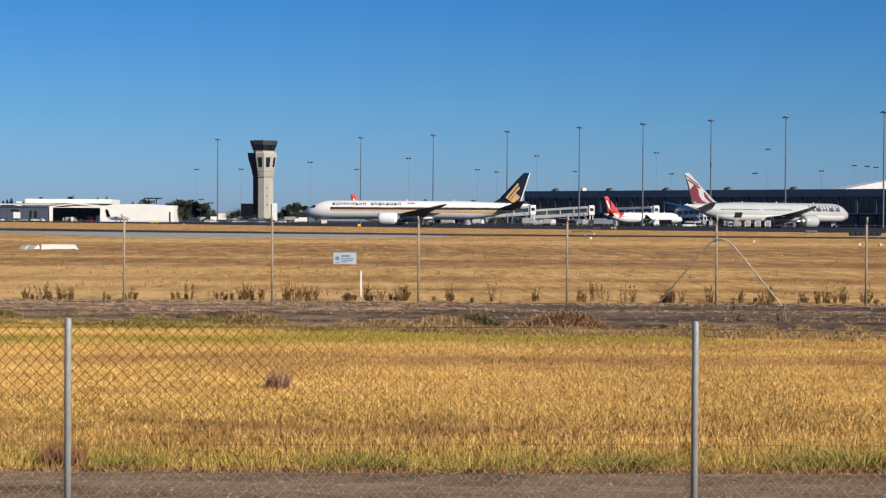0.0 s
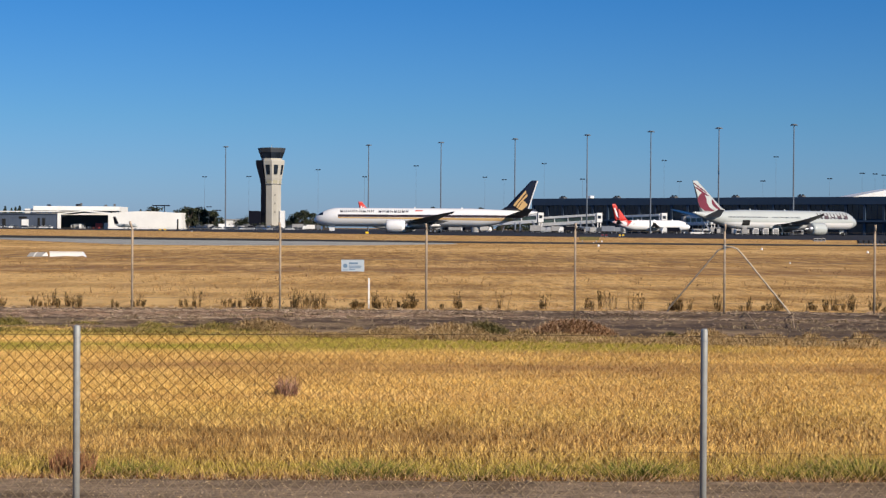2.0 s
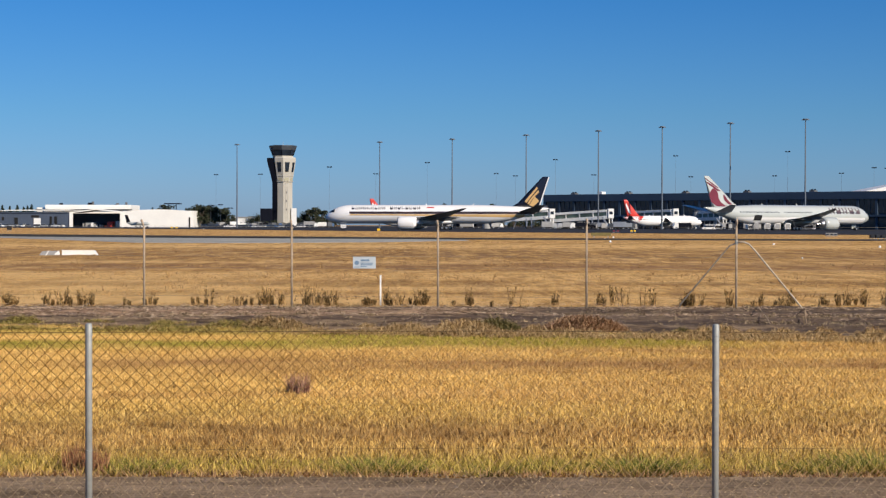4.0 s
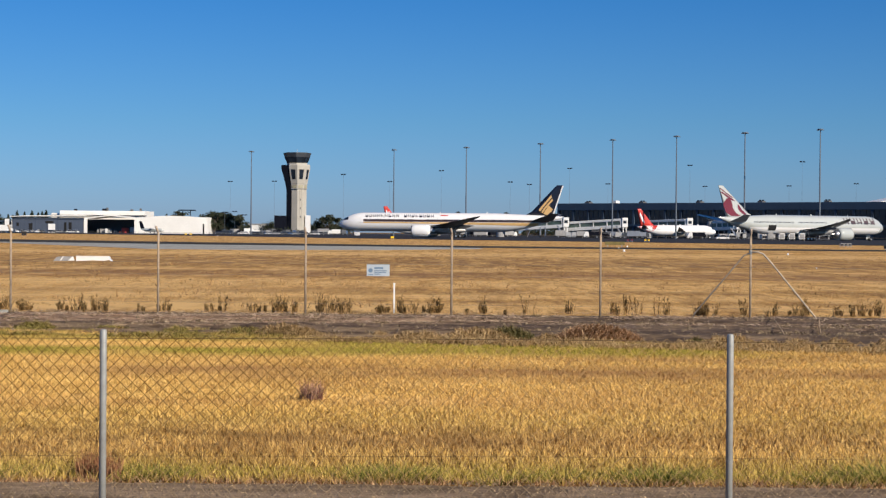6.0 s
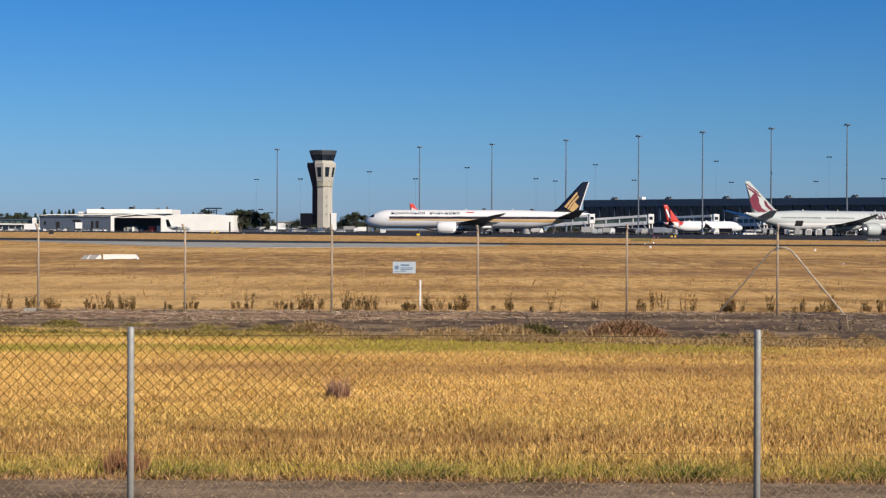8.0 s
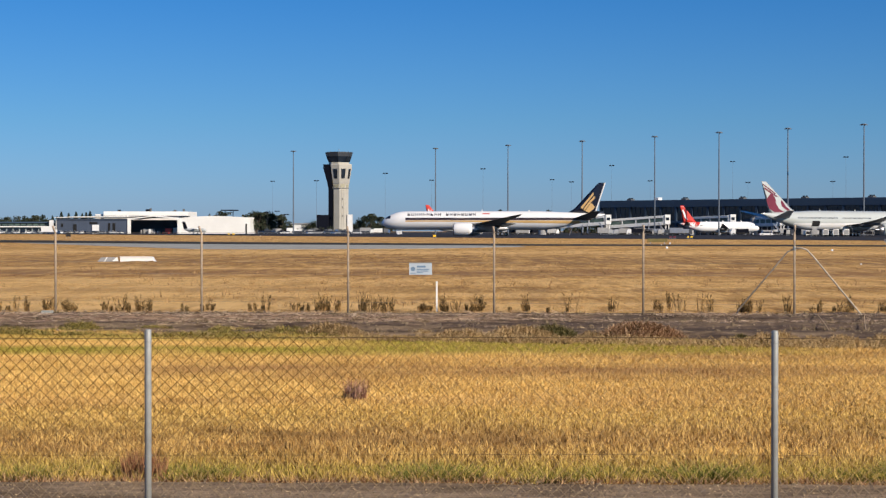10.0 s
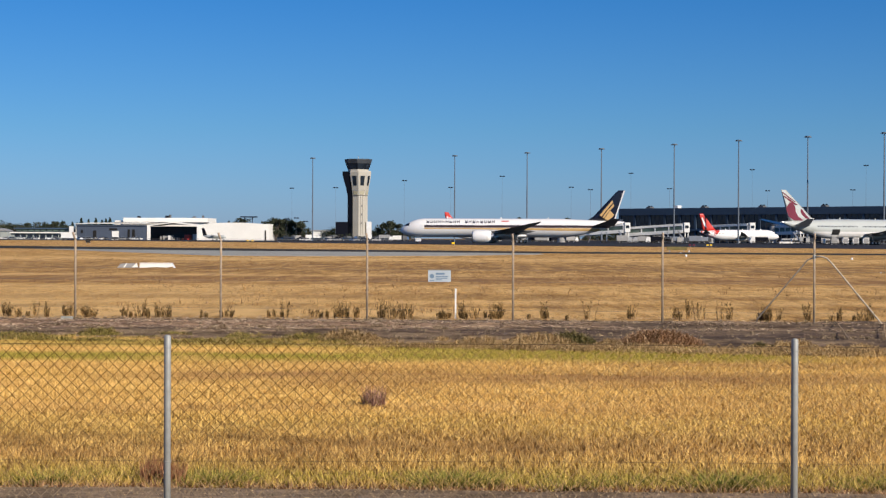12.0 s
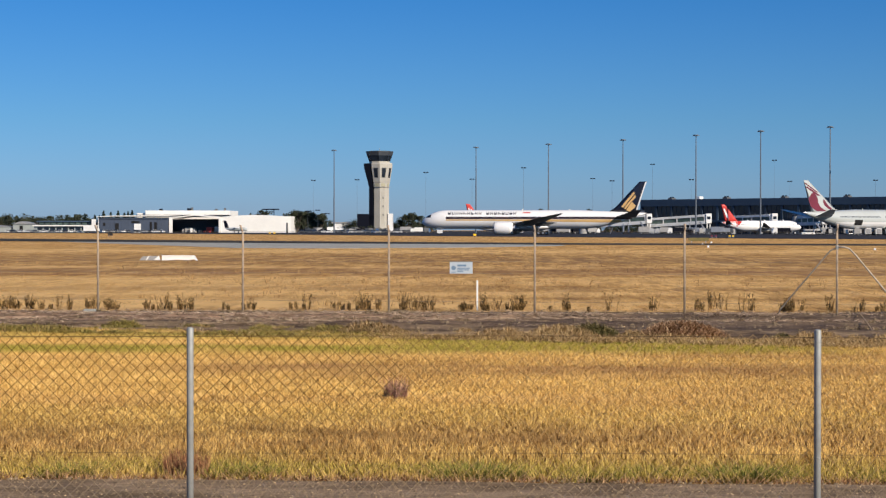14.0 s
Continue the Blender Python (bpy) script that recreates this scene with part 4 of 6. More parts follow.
for u, v, d in ((422, 324, 985), (500, 323, 900), (622, 310, 880), (704, 322, 900), (795, 302, 860), (917, 321, 920), (951, 325, 920), (1022, 296, 900),
                (1090, 323, 920), (1235, 289, 900), (1262, 326, 920), (1434, 281, 880), (1411, 324, 900), (1530, 319, 900), (1588, 309, 900), (1611, 310, 920), (1627, 312, 940), (412, 379, 905), (430, 377, 905), (447, 383, 905)):
    street_light(u, v, d)

# ---------------------------------------------------------------- terminal
A0, A1 = Vector((*flat(1003, 800), 0.05)), Vector((*flat(1568, 700), 0.05))
run = (A1 - A0)
TL = run.length * 1.35
rot = math.degrees(math.atan2(run.y, run.x))
term = thing("terminal_building", pose(A0.x, A0.y, 0.05, 0, 0, rot), "long dark blue-grey glazed airport terminal with flat roof", "terminal building")
TH = 15.6
part("wall", box(0, TL, 0.5, 60, -0.05, TH - 3.2), M_TERMINAL, term)
part("parapet", box(-0.4, TL + 0.4, -0.6, 60.4, TH - 3.2, TH, 0.12), M_TERMINAL_TOP, term)
n_bay = 26
bw = TL / n_bay
for i in range(n_bay + 1):
    part("pier", box(i * bw - 0.5, i * bw + 0.5, -0.4, 0.5, -0.05, TH - 3.2), M_TERMINAL_TOP if i % 5 == 0 else M_TERMINAL, term)
for i in range(n_bay):
    part("window", box(i * bw + 0.6, (i + 1) * bw - 0.6, 0.2, 0.52, 6.6, 12.4), M_GLASS, term)
    for k in (1, 2):
        part("mullion", box(i * bw + bw * k / 3 - 0.07, i * bw + bw * k / 3 + 0.07, 0.06, 0.2, 6.6, 12.4), M_TERMINAL, term)
    part("lower_window", box(i * bw + 0.6, (i + 1) * bw - 0.6, 0.2, 0.52, 0.3, 4.6), M_GLASS, term)
part("canopy_beam", box(0, TL, -1.2, 0.5, 5.2, 6.0, 0.05), M_TERMINAL_TOP, term)
for u in (1045, 1100, 1155, 1272, 1400, 1540, 1665):
    f = (u - 1003) / (1568 - 1003)
    s = TL / 1.35 * f * (1 - 0.125 * f if f < 1 else 1)
    white = u == 1100
    pl = part("roof_plant", box(s - 1.2, s + 1.2, 6, 9, TH, TH + (0.8 if not white else 1.3), 0.08), M_WHITE if white else M_PLANT, term)
    if not white:
        for k in (-1, 1):
            part("fan_unit", tube([(s + k * 0.7, 7.5, TH + 0.8), (s + k * 0.7, 7.5, TH + 1.3)], 0.5, 10), M_TOWER_DARK, pl)
# white curved roof behind the terminal
rx0, ry0 = flat(1566, 830)
hall = thing("arrivals_hall_roof", pose(rx0, ry0, 0.05, 0, 0, 0), "white curved hall roof rising behind the terminal", "roof")
part("roof", prism([(-5, 16.2), (0, 17.9), (10, 20.0), (22, 22.3), (40, 24.6), (40, 14.5), (-5, 14.5)], 0, 40), M_WHITE, hall)
part("wall", box(-4.5, 39.5, 0.5, 39.5, -0.05, 14.5), M_TERMINAL_TOP, hall)

# ---------------------------------------------------------------- boarding bridges


def boarding_bridge(u0, u1, d, h0, h1):
    x0, y0 = flat(u0, d)
    x1, y1 = flat(u1, d - 12)
    t = thing("boarding_bridge", pose(x0, y0, 0.05), "white framed boarding bridge with greenish glass sides", "boarding bridge", "boarding bridges")
    dx, dy = x1 - x0, y1 - y0
    ln = math.hypot(dx, dy)
    a = math.degrees(math.atan2(dy, dx))
    sl = math.degrees(math.atan2(h1 - h0, ln))
    base = Matrix.Translation((0, 0, h0)) @ pose(0, 0, 0, 0, -sl, a)
    specs = [("roof", box(0, ln, -1.75, 1.75, 2.05, 3.05, 0.12), M_WHITE), ("floor_deck", box(0, ln, -1.7, 1.7, -0.9, 0.45, 0.08), M_WHITE)]
    for k in range(5):
        s = ln * k / 4
        specs.append(("frame_post", box(s - 0.17, s + 0.17, -1.66, 1.66, -0.02, 2.52), M_WHITE))
    for k in range(4):
        s0, s1 = ln * k / 4 + 0.3, ln * (k + 1) / 4 - 0.3
        specs.append(("glass_panel", box(s0, s1, -1.45, 1.45, 0.0, 2.5), M_GLASS_GREEN))
    for n_, b_, m_ in specs:
        o = part(n_, b_, m_, t)
        o.matrix_basis = base
    part("cabin", box(dx - 0.3, dx + 2.1, dy - 2.0, dy + 2.0, h1 - 0.7, h1 + 3.4, 0.25), M_WHITE, t)
    part("cabin_window", box(dx + 0.2, dx + 1.6, dy - 2.06, dy - 1.98, h1 + 1.0, h1 + 2.2), M_GLASS, t)
    for q in (0.1, 1.3):
        part("support_leg", box(dx + q, dx + q + 0.35, dy - 1.6, dy - 1.2, -0.05, h1 - 0.6), M_WHITE, t)
    for q in (0.15, 0.4, 0.88):
        part("truss_leg", tube([(dx * q, dy * q - 1.2, -0.05), (dx * (q + 0.06), dy * (q + 0.06) - 1.2, h0 + (h1 - h0) * q - 0.4)], 0.16, 6), M_METAL, t)
    part("rotunda", tube([(-1.2, 0, -0.05), (-1.2, 0, h0 + 3.0)], 1.7, 16), M_GREYBOX, t)
    for f in (0.62, 0.70):
        part("lift_leg", box(dx * f - 0.25, dx * f + 0.25, dy * f - 1.9, dy * f - 1.5, 0.6, h0 + (h1 - h0) * f), M_METAL, t)
    part("wheel_bogie", box(dx * 0.66 - 1.2, dx * 0.66 + 1.2, dy * 0.66 - 2.2, dy * 0.66 + 1.6, -0.05, 1.0, 0.2), M_TYRE, t)
    part("service_stair", prism([(dx + 0.2, -0.05), (dx + 0.9, -0.05), (dx - 2.6, h1), (dx - 3.3, h1)], dy - 3.2, dy - 2.4), M_METAL, t)


boarding_bridge(905, 1012, 740, 3.2, 5.1)
boarding_bridge(1020, 1116, 735, 3.6, 5.1)
boarding_bridge(1168, 1231, 735, 4.6, 5.2)
boarding_bridge(1278, 1318, 735, 4.4, 4.7)

# ---------------------------------------------------------------- hangar
HD = 930.0
HS = HD / LENS
hx, hy = flat(36, HD)
hangar = thing("hangar", pose(hx, hy, 0.05), "large low hangar with blue-grey front, white end wall and open bay", "hangar")


def hu(u, back=0.0):
    """Across the hangar's front; back: how far behind it."""
    return (u - 784) / LENS * (HD + back) - hx


def hv(v, back=0.0):
    return (411 - v) / LENS * (HD + back) + EYE_H


part("back_wall", box(0.5, hu(382), 24, 26, -0.05, hv(392)), M_HANGAR_BLUE, hangar)
part("blue_wall", box(0.3, hu(165), 0, 0.5, -0.05, hv(390)), M_HANGAR_BLUE, hangar)
part("left_gable_wall", box(0.0, 0.5, 0, 26, -0.05, hv(389.5)), M_HANGAR_WHITE, hangar)
for k in range(19):
    x = 1.2 + k * (hu(165) - 2) / 19
    part("cladding_rib", box(x, x + 0.18, -0.12, 0.0, 0, hv(391)), M_HANGAR_BLUE, hangar)
for u0, u1, v0, v1, mt in ((67, 73, 400, 412, M_DARK), (96, 110, 396, 400, M_DARK), (129, 133, 398, 414, M_DARK), (137, 142, 398, 414, M_DARK), (45, 49, 399, 405, M_DARK)):
    part("doorway", box(hu(u0), hu(u1), -0.2, 0.02, max(-0.05, hv(v1)), hv(v0)), mt, hangar)
part("white_door", box(hu(101), hu(113), -0.5, 0.0, -0.05, hv(401), 0.05), M_WHITE, hangar)
part("roof_left", prism([(-0.8, hv(389)), (hu(60), hv(388.0)), (hu(165), hv(387.5)), (hu(170), hv(386)), (hu(165), hv(385.5)), (hu(60), hv(386.5)), (-0.8, hv(388.2))], -1.0, 27), M_HANGAR_WHITE, hangar)
part("bay_pier", box(hu(164), hu(169.5), -0.6, 0.6, -0.05, hv(390)), M_HANGAR_WHITE, hangar)
part("bay_gable", prism([(hu(165), hv(390)), (hu(210), hv(384.5)), (hu(256), hv(389)), (hu(256), hv(390.6)), (hu(253), hv(390.8)), (hu(210), hv(386.2)), (hu(170), hv(391.4))], -0.4, 26), M_HANGAR_WHITE, hangar)
part("bay_pier", box(hu(253), hu(258), -0.6, 0.6, -0.05, hv(390)), M_HANGAR_WHITE, hangar)
arch = [(hu(258), -0.05), (hu(258), hv(388.5))] + [(hu(258 + 124 * i / 12), hv(388.5 - 3.3 * math.sin(math.pi * i / 12))) for i in range(1, 12)] + [(hu(382), hv(387.5)), (hu(382), -0.05)]
part("white_wall", prism(arch, -0.3, 24), M_HANGAR_WHITE, hangar)
for k in range(1, 8):
    u = 258 + k * 15.5
    part("wall_seam", box(hu(u), hu(u) + 0.2, -0.34, -0.3, 0, hv(388.5)), M_HANGAR_WHITE, hangar)
part("end_door", box(hu(374), hu(376.5), -0.45, -0.3, 0, hv(399)), M_DARK, hangar)
part("upper_block", box(hu(121, 30), hu(272, 30), 30, 60, -0.05, hv(377.3, 30), 0.1), M_HANGAR_WHITE, hangar)
# dark strip for the roof edge and the shadow below the upper block
part("roof_edge_shadow", box(hu(104, 29), hu(274, 29), 28.6, 29.9, hv(386.2, 29), hv(385.0, 29)), M_TOWER_DARK, hangar)
# thin dark strip along the underside of the left roof's edge
part("eave_dark_strip", box(0.6, hu(164), -1.2, -0.9, hv(390.6), hv(389.9)), M_TOWER_DARK, hangar)
part("upper_lean_to", box(hu(106, 32), hu(121, 30), 32, 60, -0.05, hv(382.0, 32), 0.1), M_HANGAR_WHITE, hangar)
part("bay_floor", box(hu(170), hu(253), 0.2, 24, -0.04, 0.06), M_RUNWAY, hangar)
for u0, u1, v0, mt in ((186, 204, 408, M_GREYBOX), (225, 236, 407, M_RED), (240, 252, 406, M_WHITE)):
    part("stored_crate", box(hu(u0), hu(u1), 9, 13, 0.06, hv(v0), 0.15), mt, hangar)
rh = random.Random(61)
for k in range(13):
    x, y, w_ = hu(rh.uniform(172, 248)), rh.uniform(4, 20), rh.uniform(0.5, 1.6)
    part("stored_crate", box(x, x + w_, y, y + 1.2, 0.06, rh.uniform(0.8, 2.6), 0.06), rh.choice((M_WHITE, M_GREYBOX, M_GREYBOX, M_RED, M_DARK)), hangar)
for u, w_, hh in ((146, 5, 1.0), (196, 8, 1.3), (203, 3, 1.9), (246, 4, 1.0), (262, 3, 1.5)):
    part("roof_vent", box(hu(u, 34), hu(u + w_, 34), 34, 36, hv(377.3, 30) - 0.05, hv(377.3, 30) + hh, 0.06), rh.choice((M_PLANT, M_TOWER_DARK)), hangar)
part("roof_canopy", box(hu(330, 26), hu(358, 26), 26, 34, hv(375.8, 26), hv(374.0, 26), 0.1), M_TOWER_DARK, hangar)
for u in (337, 351):
    part("canopy_post", box(hu(u, 29), hu(u, 29) + 0.4, 29, 29.4, -0.05, hv(375.8, 26)), M_TOWER_DARK, hangar)

# low building further along
lx, ly = flat(-80, 960)
low = thing("low_building", pose(lx, ly, 0.05), "low long pale building with a dark flat roof", "building")
W = 960 / LENS
part("wall", box(0, 113 * W, 0, 12, -0.05, 3.4), M_OFFICE, low)
part("roof", box(-0.6, 113 * W + 0.6, -1.4, 12.6, 3.4, 4.1, 0.1), M_HANGAR_WHITE, low)
part("upper_wall", box(2, 108 * W, 1, 12, 4.1, 5.8), M_TOWER_DARK, low)
part("upper_roof", box(1.2, 109 * W, 0.2, 12.5, 5.8, 6.5, 0.1), M_TERMINAL_TOP, low)
for k in range(9):
    part("window", box(2 + k * 3.6, 4.9 + k * 3.6, -0.1, 0.02, 1.2, 2.9), M_GLASS, low)
    part("upper_window", box(2.6 + k * 3.5, 5.4 + k * 3.5, 0.9, 1.02, 4.4, 5.5), M_GLASS_GREEN, low)
part("end_wall", box(113 * W - 2.4, 113 * W, -1.8, -1.4, -0.05, 7.4, 0.05), M_WHITE, low)
for u, w_, hh in ((-230, 108, 4.8), (-118, 30, 6.4)):
    sx_, sy_ = flat(u, 1010)
    sh = thing("shed", pose(sx_, sy_, 0.05), "low white shed with a shallow roof", "shed", "far sheds")
    ww = w_ * 1010 / LENS
    part("wall", box(0, ww, 0, 14, -0.05, hh - 1.6), M_OFFICE, sh)
    part("roof", prism([(-0.5, hh - 1.6), (ww / 2, hh), (ww + 0.5, hh - 1.6)], -0.6, 14.6), M_GREYBOX, sh)
    part("door", box(ww * 0.4, ww * 0.6, -0.1, 0.02, 0, hh - 2.6), M_DARK, sh)
sx_, sy_ = flat(455, 1000)
sh = thing("shed", pose(sx_, sy_, 0.05), "small white building beside the control tower", "shed", "far sheds")
part("wall", box(0, 11.5, 0, 8, -0.05, 5.4), M_WHITE, sh)
part("roof", box(-0.4, 11.9, -0.5, 8.5, 5.4, 6.0, 0.1), M_GREYBOX, sh)

# ---------------------------------------------------------------- small parked turboprop by the hangar
px, py = flat(264, 905)
tp = thing("light_aircraft", pose(px, py, 0.05, 0, 0, -14), "small grey propeller plane parked outside the hangar", "aircraft")
hp = Hull(13.0, 0.95, 0.9)
st = [13.0 * i / 16 for i in range(17)]
part("fuselage", loft([[Vector((13.0 - p.x, p.y, p.z)) for p in (hp.at(s, 360 * k / 14) for k in range(14))] for s in st]), M_JET_GREY, tp, smooth=True)
part("wing", loft([airfoil(5.6, 2.2, 0.3, y, 2.7) for y in (-8.5, -3, 0, 3, 8.5)]), M_JET_WHITE, tp)
part("fin", loft([upright(0.0, 2.4, 0.2, 2.4), upright(-0.9, 1.5, 0.1, 6.4)]), M_TOWER_DARK, tp)
part("tailplane", loft([airfoil(-0.7, 1.2, 0.1, y, 5.9) for y in (-2.6, 0, 2.6)]), M_WING, tp)
for sg in (-1, 1):
    part("engine", revolve([(0, 0.1), (0.3, 0.45), (2.4, 0.4), (3.0, 0.1)], (6.6, sg * 2.7, 2.5), 12), M_WHITE, tp)
    wheel_part(tp, 6.6, sg * 2.7, 0.4, 0.4, 0.25)
wheel_part(tp, 11.6, 0, 0.35, 0.35, 0.2)

# ---------------------------------------------------------------- near chain-link fence
NEAR_Y, NEAR_TOP = 8.22, 1.228
near = thing("chain_link_fence", pose(0, NEAR_Y, 0), "low galvanised chain-link fence with round steel posts", "fence")
post_bm = tube([(0, 0, -0.05), (0, 0, NEAR_TOP - 0.012), (0, 0, NEAR_TOP - 0.004), (0, 0, NEAR_TOP)], [0.0165, 0.0165, 0.0145, 0.008], 20)
post = part("post", post_bm, M_GALV, near, smooth=True)
post.location = (-1.577, 0, 0)
for px_ in (-7.56, -4.57, 1.415, 4.41, 7.40):
    o = new("post", post.data)
    o.parent = near
    o.location = (px_, 0, 0)
for px_ in (-4.57, -1.577, 1.415, 4.41):
    for z in (0.22, 0.62, 0.95, 1.17):
        part("wire_tie", tube([(px_ + 0.0185 * math.cos(a), 0.004 + 0.0215 * math.sin(a), z + 0.004 * math.sin(a * 2)) for a in [i * math.pi / 5 for i in range(11)]], 0.0013, 4), M_GALV, near)


def strands(x0, x1, w, zlo, zhi, r, wav):
    """Zigzag strands of wire, each hooked into the next."""
    V, F = [], []
    n = int((x1 - x0) / (w / 2))
    m = int((zhi - zlo) / (w / 2))
    for i in range(n):
        side = 1 if i % 2 == 0 else -1
        base = len(V)
        for j in range(m + 1):
            z = zlo + j * w / 2
            x = x0 + i * w / 2 + side * (w / 4 + 0.0008)
            x += wav * noise.noise((x * 1.3, z * 1.3, 2.0))
            zz = z + wav * noise.noise((x * 1.1, z * 1.1, 7.0))
            y = 0.019 + side * r * 0.8 + 0.006 * noise.noise((x * 0.8, z * 1.5, 4.0))
            rr = r * (1 + 0.3 * min(1, max(0, (-0.2 - x) / 0.6)) * min(1, max(0, (zz - 0.6) / 0.2)))  # thicker where the colour is darkened
            for a in (90, 210, 330):
                V.append((x + rr * 1.2 * math.cos(radians(a)), y + rr * math.sin(radians(a)), zz))
            side = -side
        for j in range(m):
            p, q = base + 3 * j, base + 3 * j + 3
            for k in range(3):
                F.append((p + k, p + (k + 1) % 3, q + (k + 1) % 3, q + k))
    return V, F


V, F = strands(-7.6, 7.5, 0.058, 0.04, 1.205, 0.0015, 0.012)
wire_net = mesh_part("wire_mesh", V, F, M_NET, near)
tagged(wire_net, "weathered diamond wire netting", kind="stuff")
for z, r in ((1.185, 0.0016), (0.625, 0.0009), (0.06, 0.0016)):
    part("line_wire", tube([(x, 0.022, z + 0.006 * math.sin(x * 1.05 + z)) for x in [-7.6 + 0.5 * i for i in range(31)]], r, 5), M_LINE_WIRE, near)

# ---------------------------------------------------------------- far fence
def far_d(u):
    return 35.4 - (u - 35) / 1309 * 1.4


FU = [-486, -226, 35, 295.5, 556, 814.5, 1078, 1344, 1612, 1880]
far = thing("boundary_fence", pose(0, 0, 0), "boundary fence of thin weathered steel posts and line wires", "fence")
tops = []
for i, u in enumerate(FU):
    x, y = flat(u, far_d(u))
    bend = -0.05 if u < 400 else (-0.02 if u < 900 else 0.0)
    top = 1.79 + (0.03 if u > 1000 else 0)
    part("post", tube([(x, y, -0.05), (x, y, top - 0.16), (x + bend * 0.4, y - 0.01, top - 0.10), (x + bend, y - 0.03, top)], 0.023, 10), M_RUST, far, smooth=True)
    part("base_collar", tube([(x, y, -0.02), (x, y, 0.035)], [0.075, 0.055], 10), M_CLOD, far)
    tops.append((x, y))
for z in (1.66, 1.06, 0.82, 0.25):
    part("line_wire", tube([(x, y - 0.026, z) for x, y in tops], 0.0022, 5), M_WIRE, far)
bx, by = flat(1344, far_d(1344))
fx, fy = flat(1466, 34.2)
brace = [(bx + 0.02, by - 0.03, 1.36), (bx + 0.13, by - 0.03, 1.37), (bx + 0.24, by - 0.03, 1.33), (bx + 0.36, by - 0.04, 1.20), (fx - 0.15, fy - 0.05, 0.16), (fx, fy - 0.05, -0.03)]
part("brace", tube(brace, 0.018, 8), M_BRACE, far, smooth=True)
gx, gy = flat(1241, 35.0)
part("brace", tube([(bx - 0.02, by + 0.03, 1.34), (bx - 0.12, by + 0.05, 1.30), (gx + 0.05, gy, 0.10), (gx, gy, -0.03)], 0.015, 8), M_BRACE, far, smooth=True)
part("brace_band", tube([(bx, by, 1.32), (bx, by, 1.40)], 0.034, 10), M_GALV, far)
for (u0, d0, u1, d1) in ((1382, 34.2, 1406, 28.3), (1468, 33.4, 1470, 28.8)):
    x0, y0 = flat(u0, d0)
    x1, y1 = flat(u1, d1)
    st_ = thing("fallen_stake", pose(x0, y0, 0.012), "thin weathered stake lying bent across the gravel track", "stake", "fallen stakes")
    part("stick", tube([(0, 0, 0.07), ((x1 - x0) * 0.35 + 0.03, (y1 - y0) * 0.3, 0.10), ((x1 - x0) * 0.75 + 0.03, (y1 - y0) * 0.7, 0.10), (x1 - x0, y1 - y0, 0.05)], 0.0075, 6), M_STRAWBIT, st_)

sx0, sy0 = flat(664, far_d(684) - 0.05)
sx1, _ = flat(704.5, far_d(684) - 0.05)
sign = thing("warning_sign", pose(sx0, sy0, 0), "small pale blue rectangular metal notice hung on the fence wires", "sign")
sz1, sz0 = 1.7 - 57 / LENS * 34.8, 1.7 - 77.5 / LENS * 34.8
SW = sx1 - sx0
part("panel", box(0, SW, -0.004, 0.004, sz0, sz1, 0.002), M_SIGN, sign)
part("crest_mark", tube([(SW * 0.17, -0.004, sz0 + 0.115), (SW * 0.17, -0.008, sz0 + 0.115)], 0.045, 14), M_SIGN_INK, sign)
for a, b, z0, z1 in ((0.34, 0.72, 0.62, 0.78), (0.34, 0.88, 0.42, 0.50), (0.34, 0.85, 0.28, 0.36), (0.34, 0.60, 0.14, 0.22), (0.06, 0.28, 0.10, 0.16)):
    part("text_bar", box(SW * a, SW * b, -0.0075, -0.004, sz0 + (sz1 - sz0) * z0, sz0 + (sz1 - sz0) * z1), M_SIGN_INK, sign)
part("top_edge", box(-0.004, SW + 0.004, -0.008, 0.006, sz1 - 0.004, sz1 + 0.008), M_GALV, sign)

wx, wy = flat(713, 36.15)
stub = thing("marker_post", pose(wx, wy, 0), "short plain white marker post among weeds by the fence", "marker post")
part("post", box(-0.018, 0.018, -0.018, 0.018, -0.05, 0.625, 0.004), M_WHITE, stub)
part("cap", box(-0.021, 0.021, -0.021, 0.021, 0.625, 0.638, 0.003), M_WHITE, stub)

# ---------------------------------------------------------------- white covers lying in the field
cx, cy = flat(150, 94)
cov = thing("plastic_cover", pose(cx, cy, 0, 0, 0, 3), "long white plastic trough lying in the dry field", "cover")
part("shell", prism([(0, 0.0), (0.02, 0.27), (1.72, 0.27), (1.90, 0.0), (1.78, 0.06), (1.5, 0.015), (0.9, 0.04), (0.4, 0.01)], 0, 0.7), M_WHITE, cov)
part("rim", box(0.0, 1.74, -0.03, 0.0, 0.235, 0.28, 0.01), M_WHITE, cov)
cx, cy = flat(110, 94)
cov = thing("plastic_cover", pose(cx, cy, 0, 0, 0, 3), "short grey translucent trough with a white end piece", "cover")
part("shell", prism([(0, 0.0), (0.18, 0.22), (0.88, 0.24), (0.96, 0.0)], 0, 0.6), M_GREYBOX, cov)
part("end_piece", prism([(0.80, 0.02), (1.08, 0.27), (1.15, 0.02)], -0.06, 0.0), M_WHITE, cov)
part("strap", prism([(0.34, 0.0), (0.40, 0.0), (0.56, 0.24), (0.50, 0.24)], -0.03, 0.62), M_WHITE, cov)

# ---------------------------------------------------------------- airfield markers


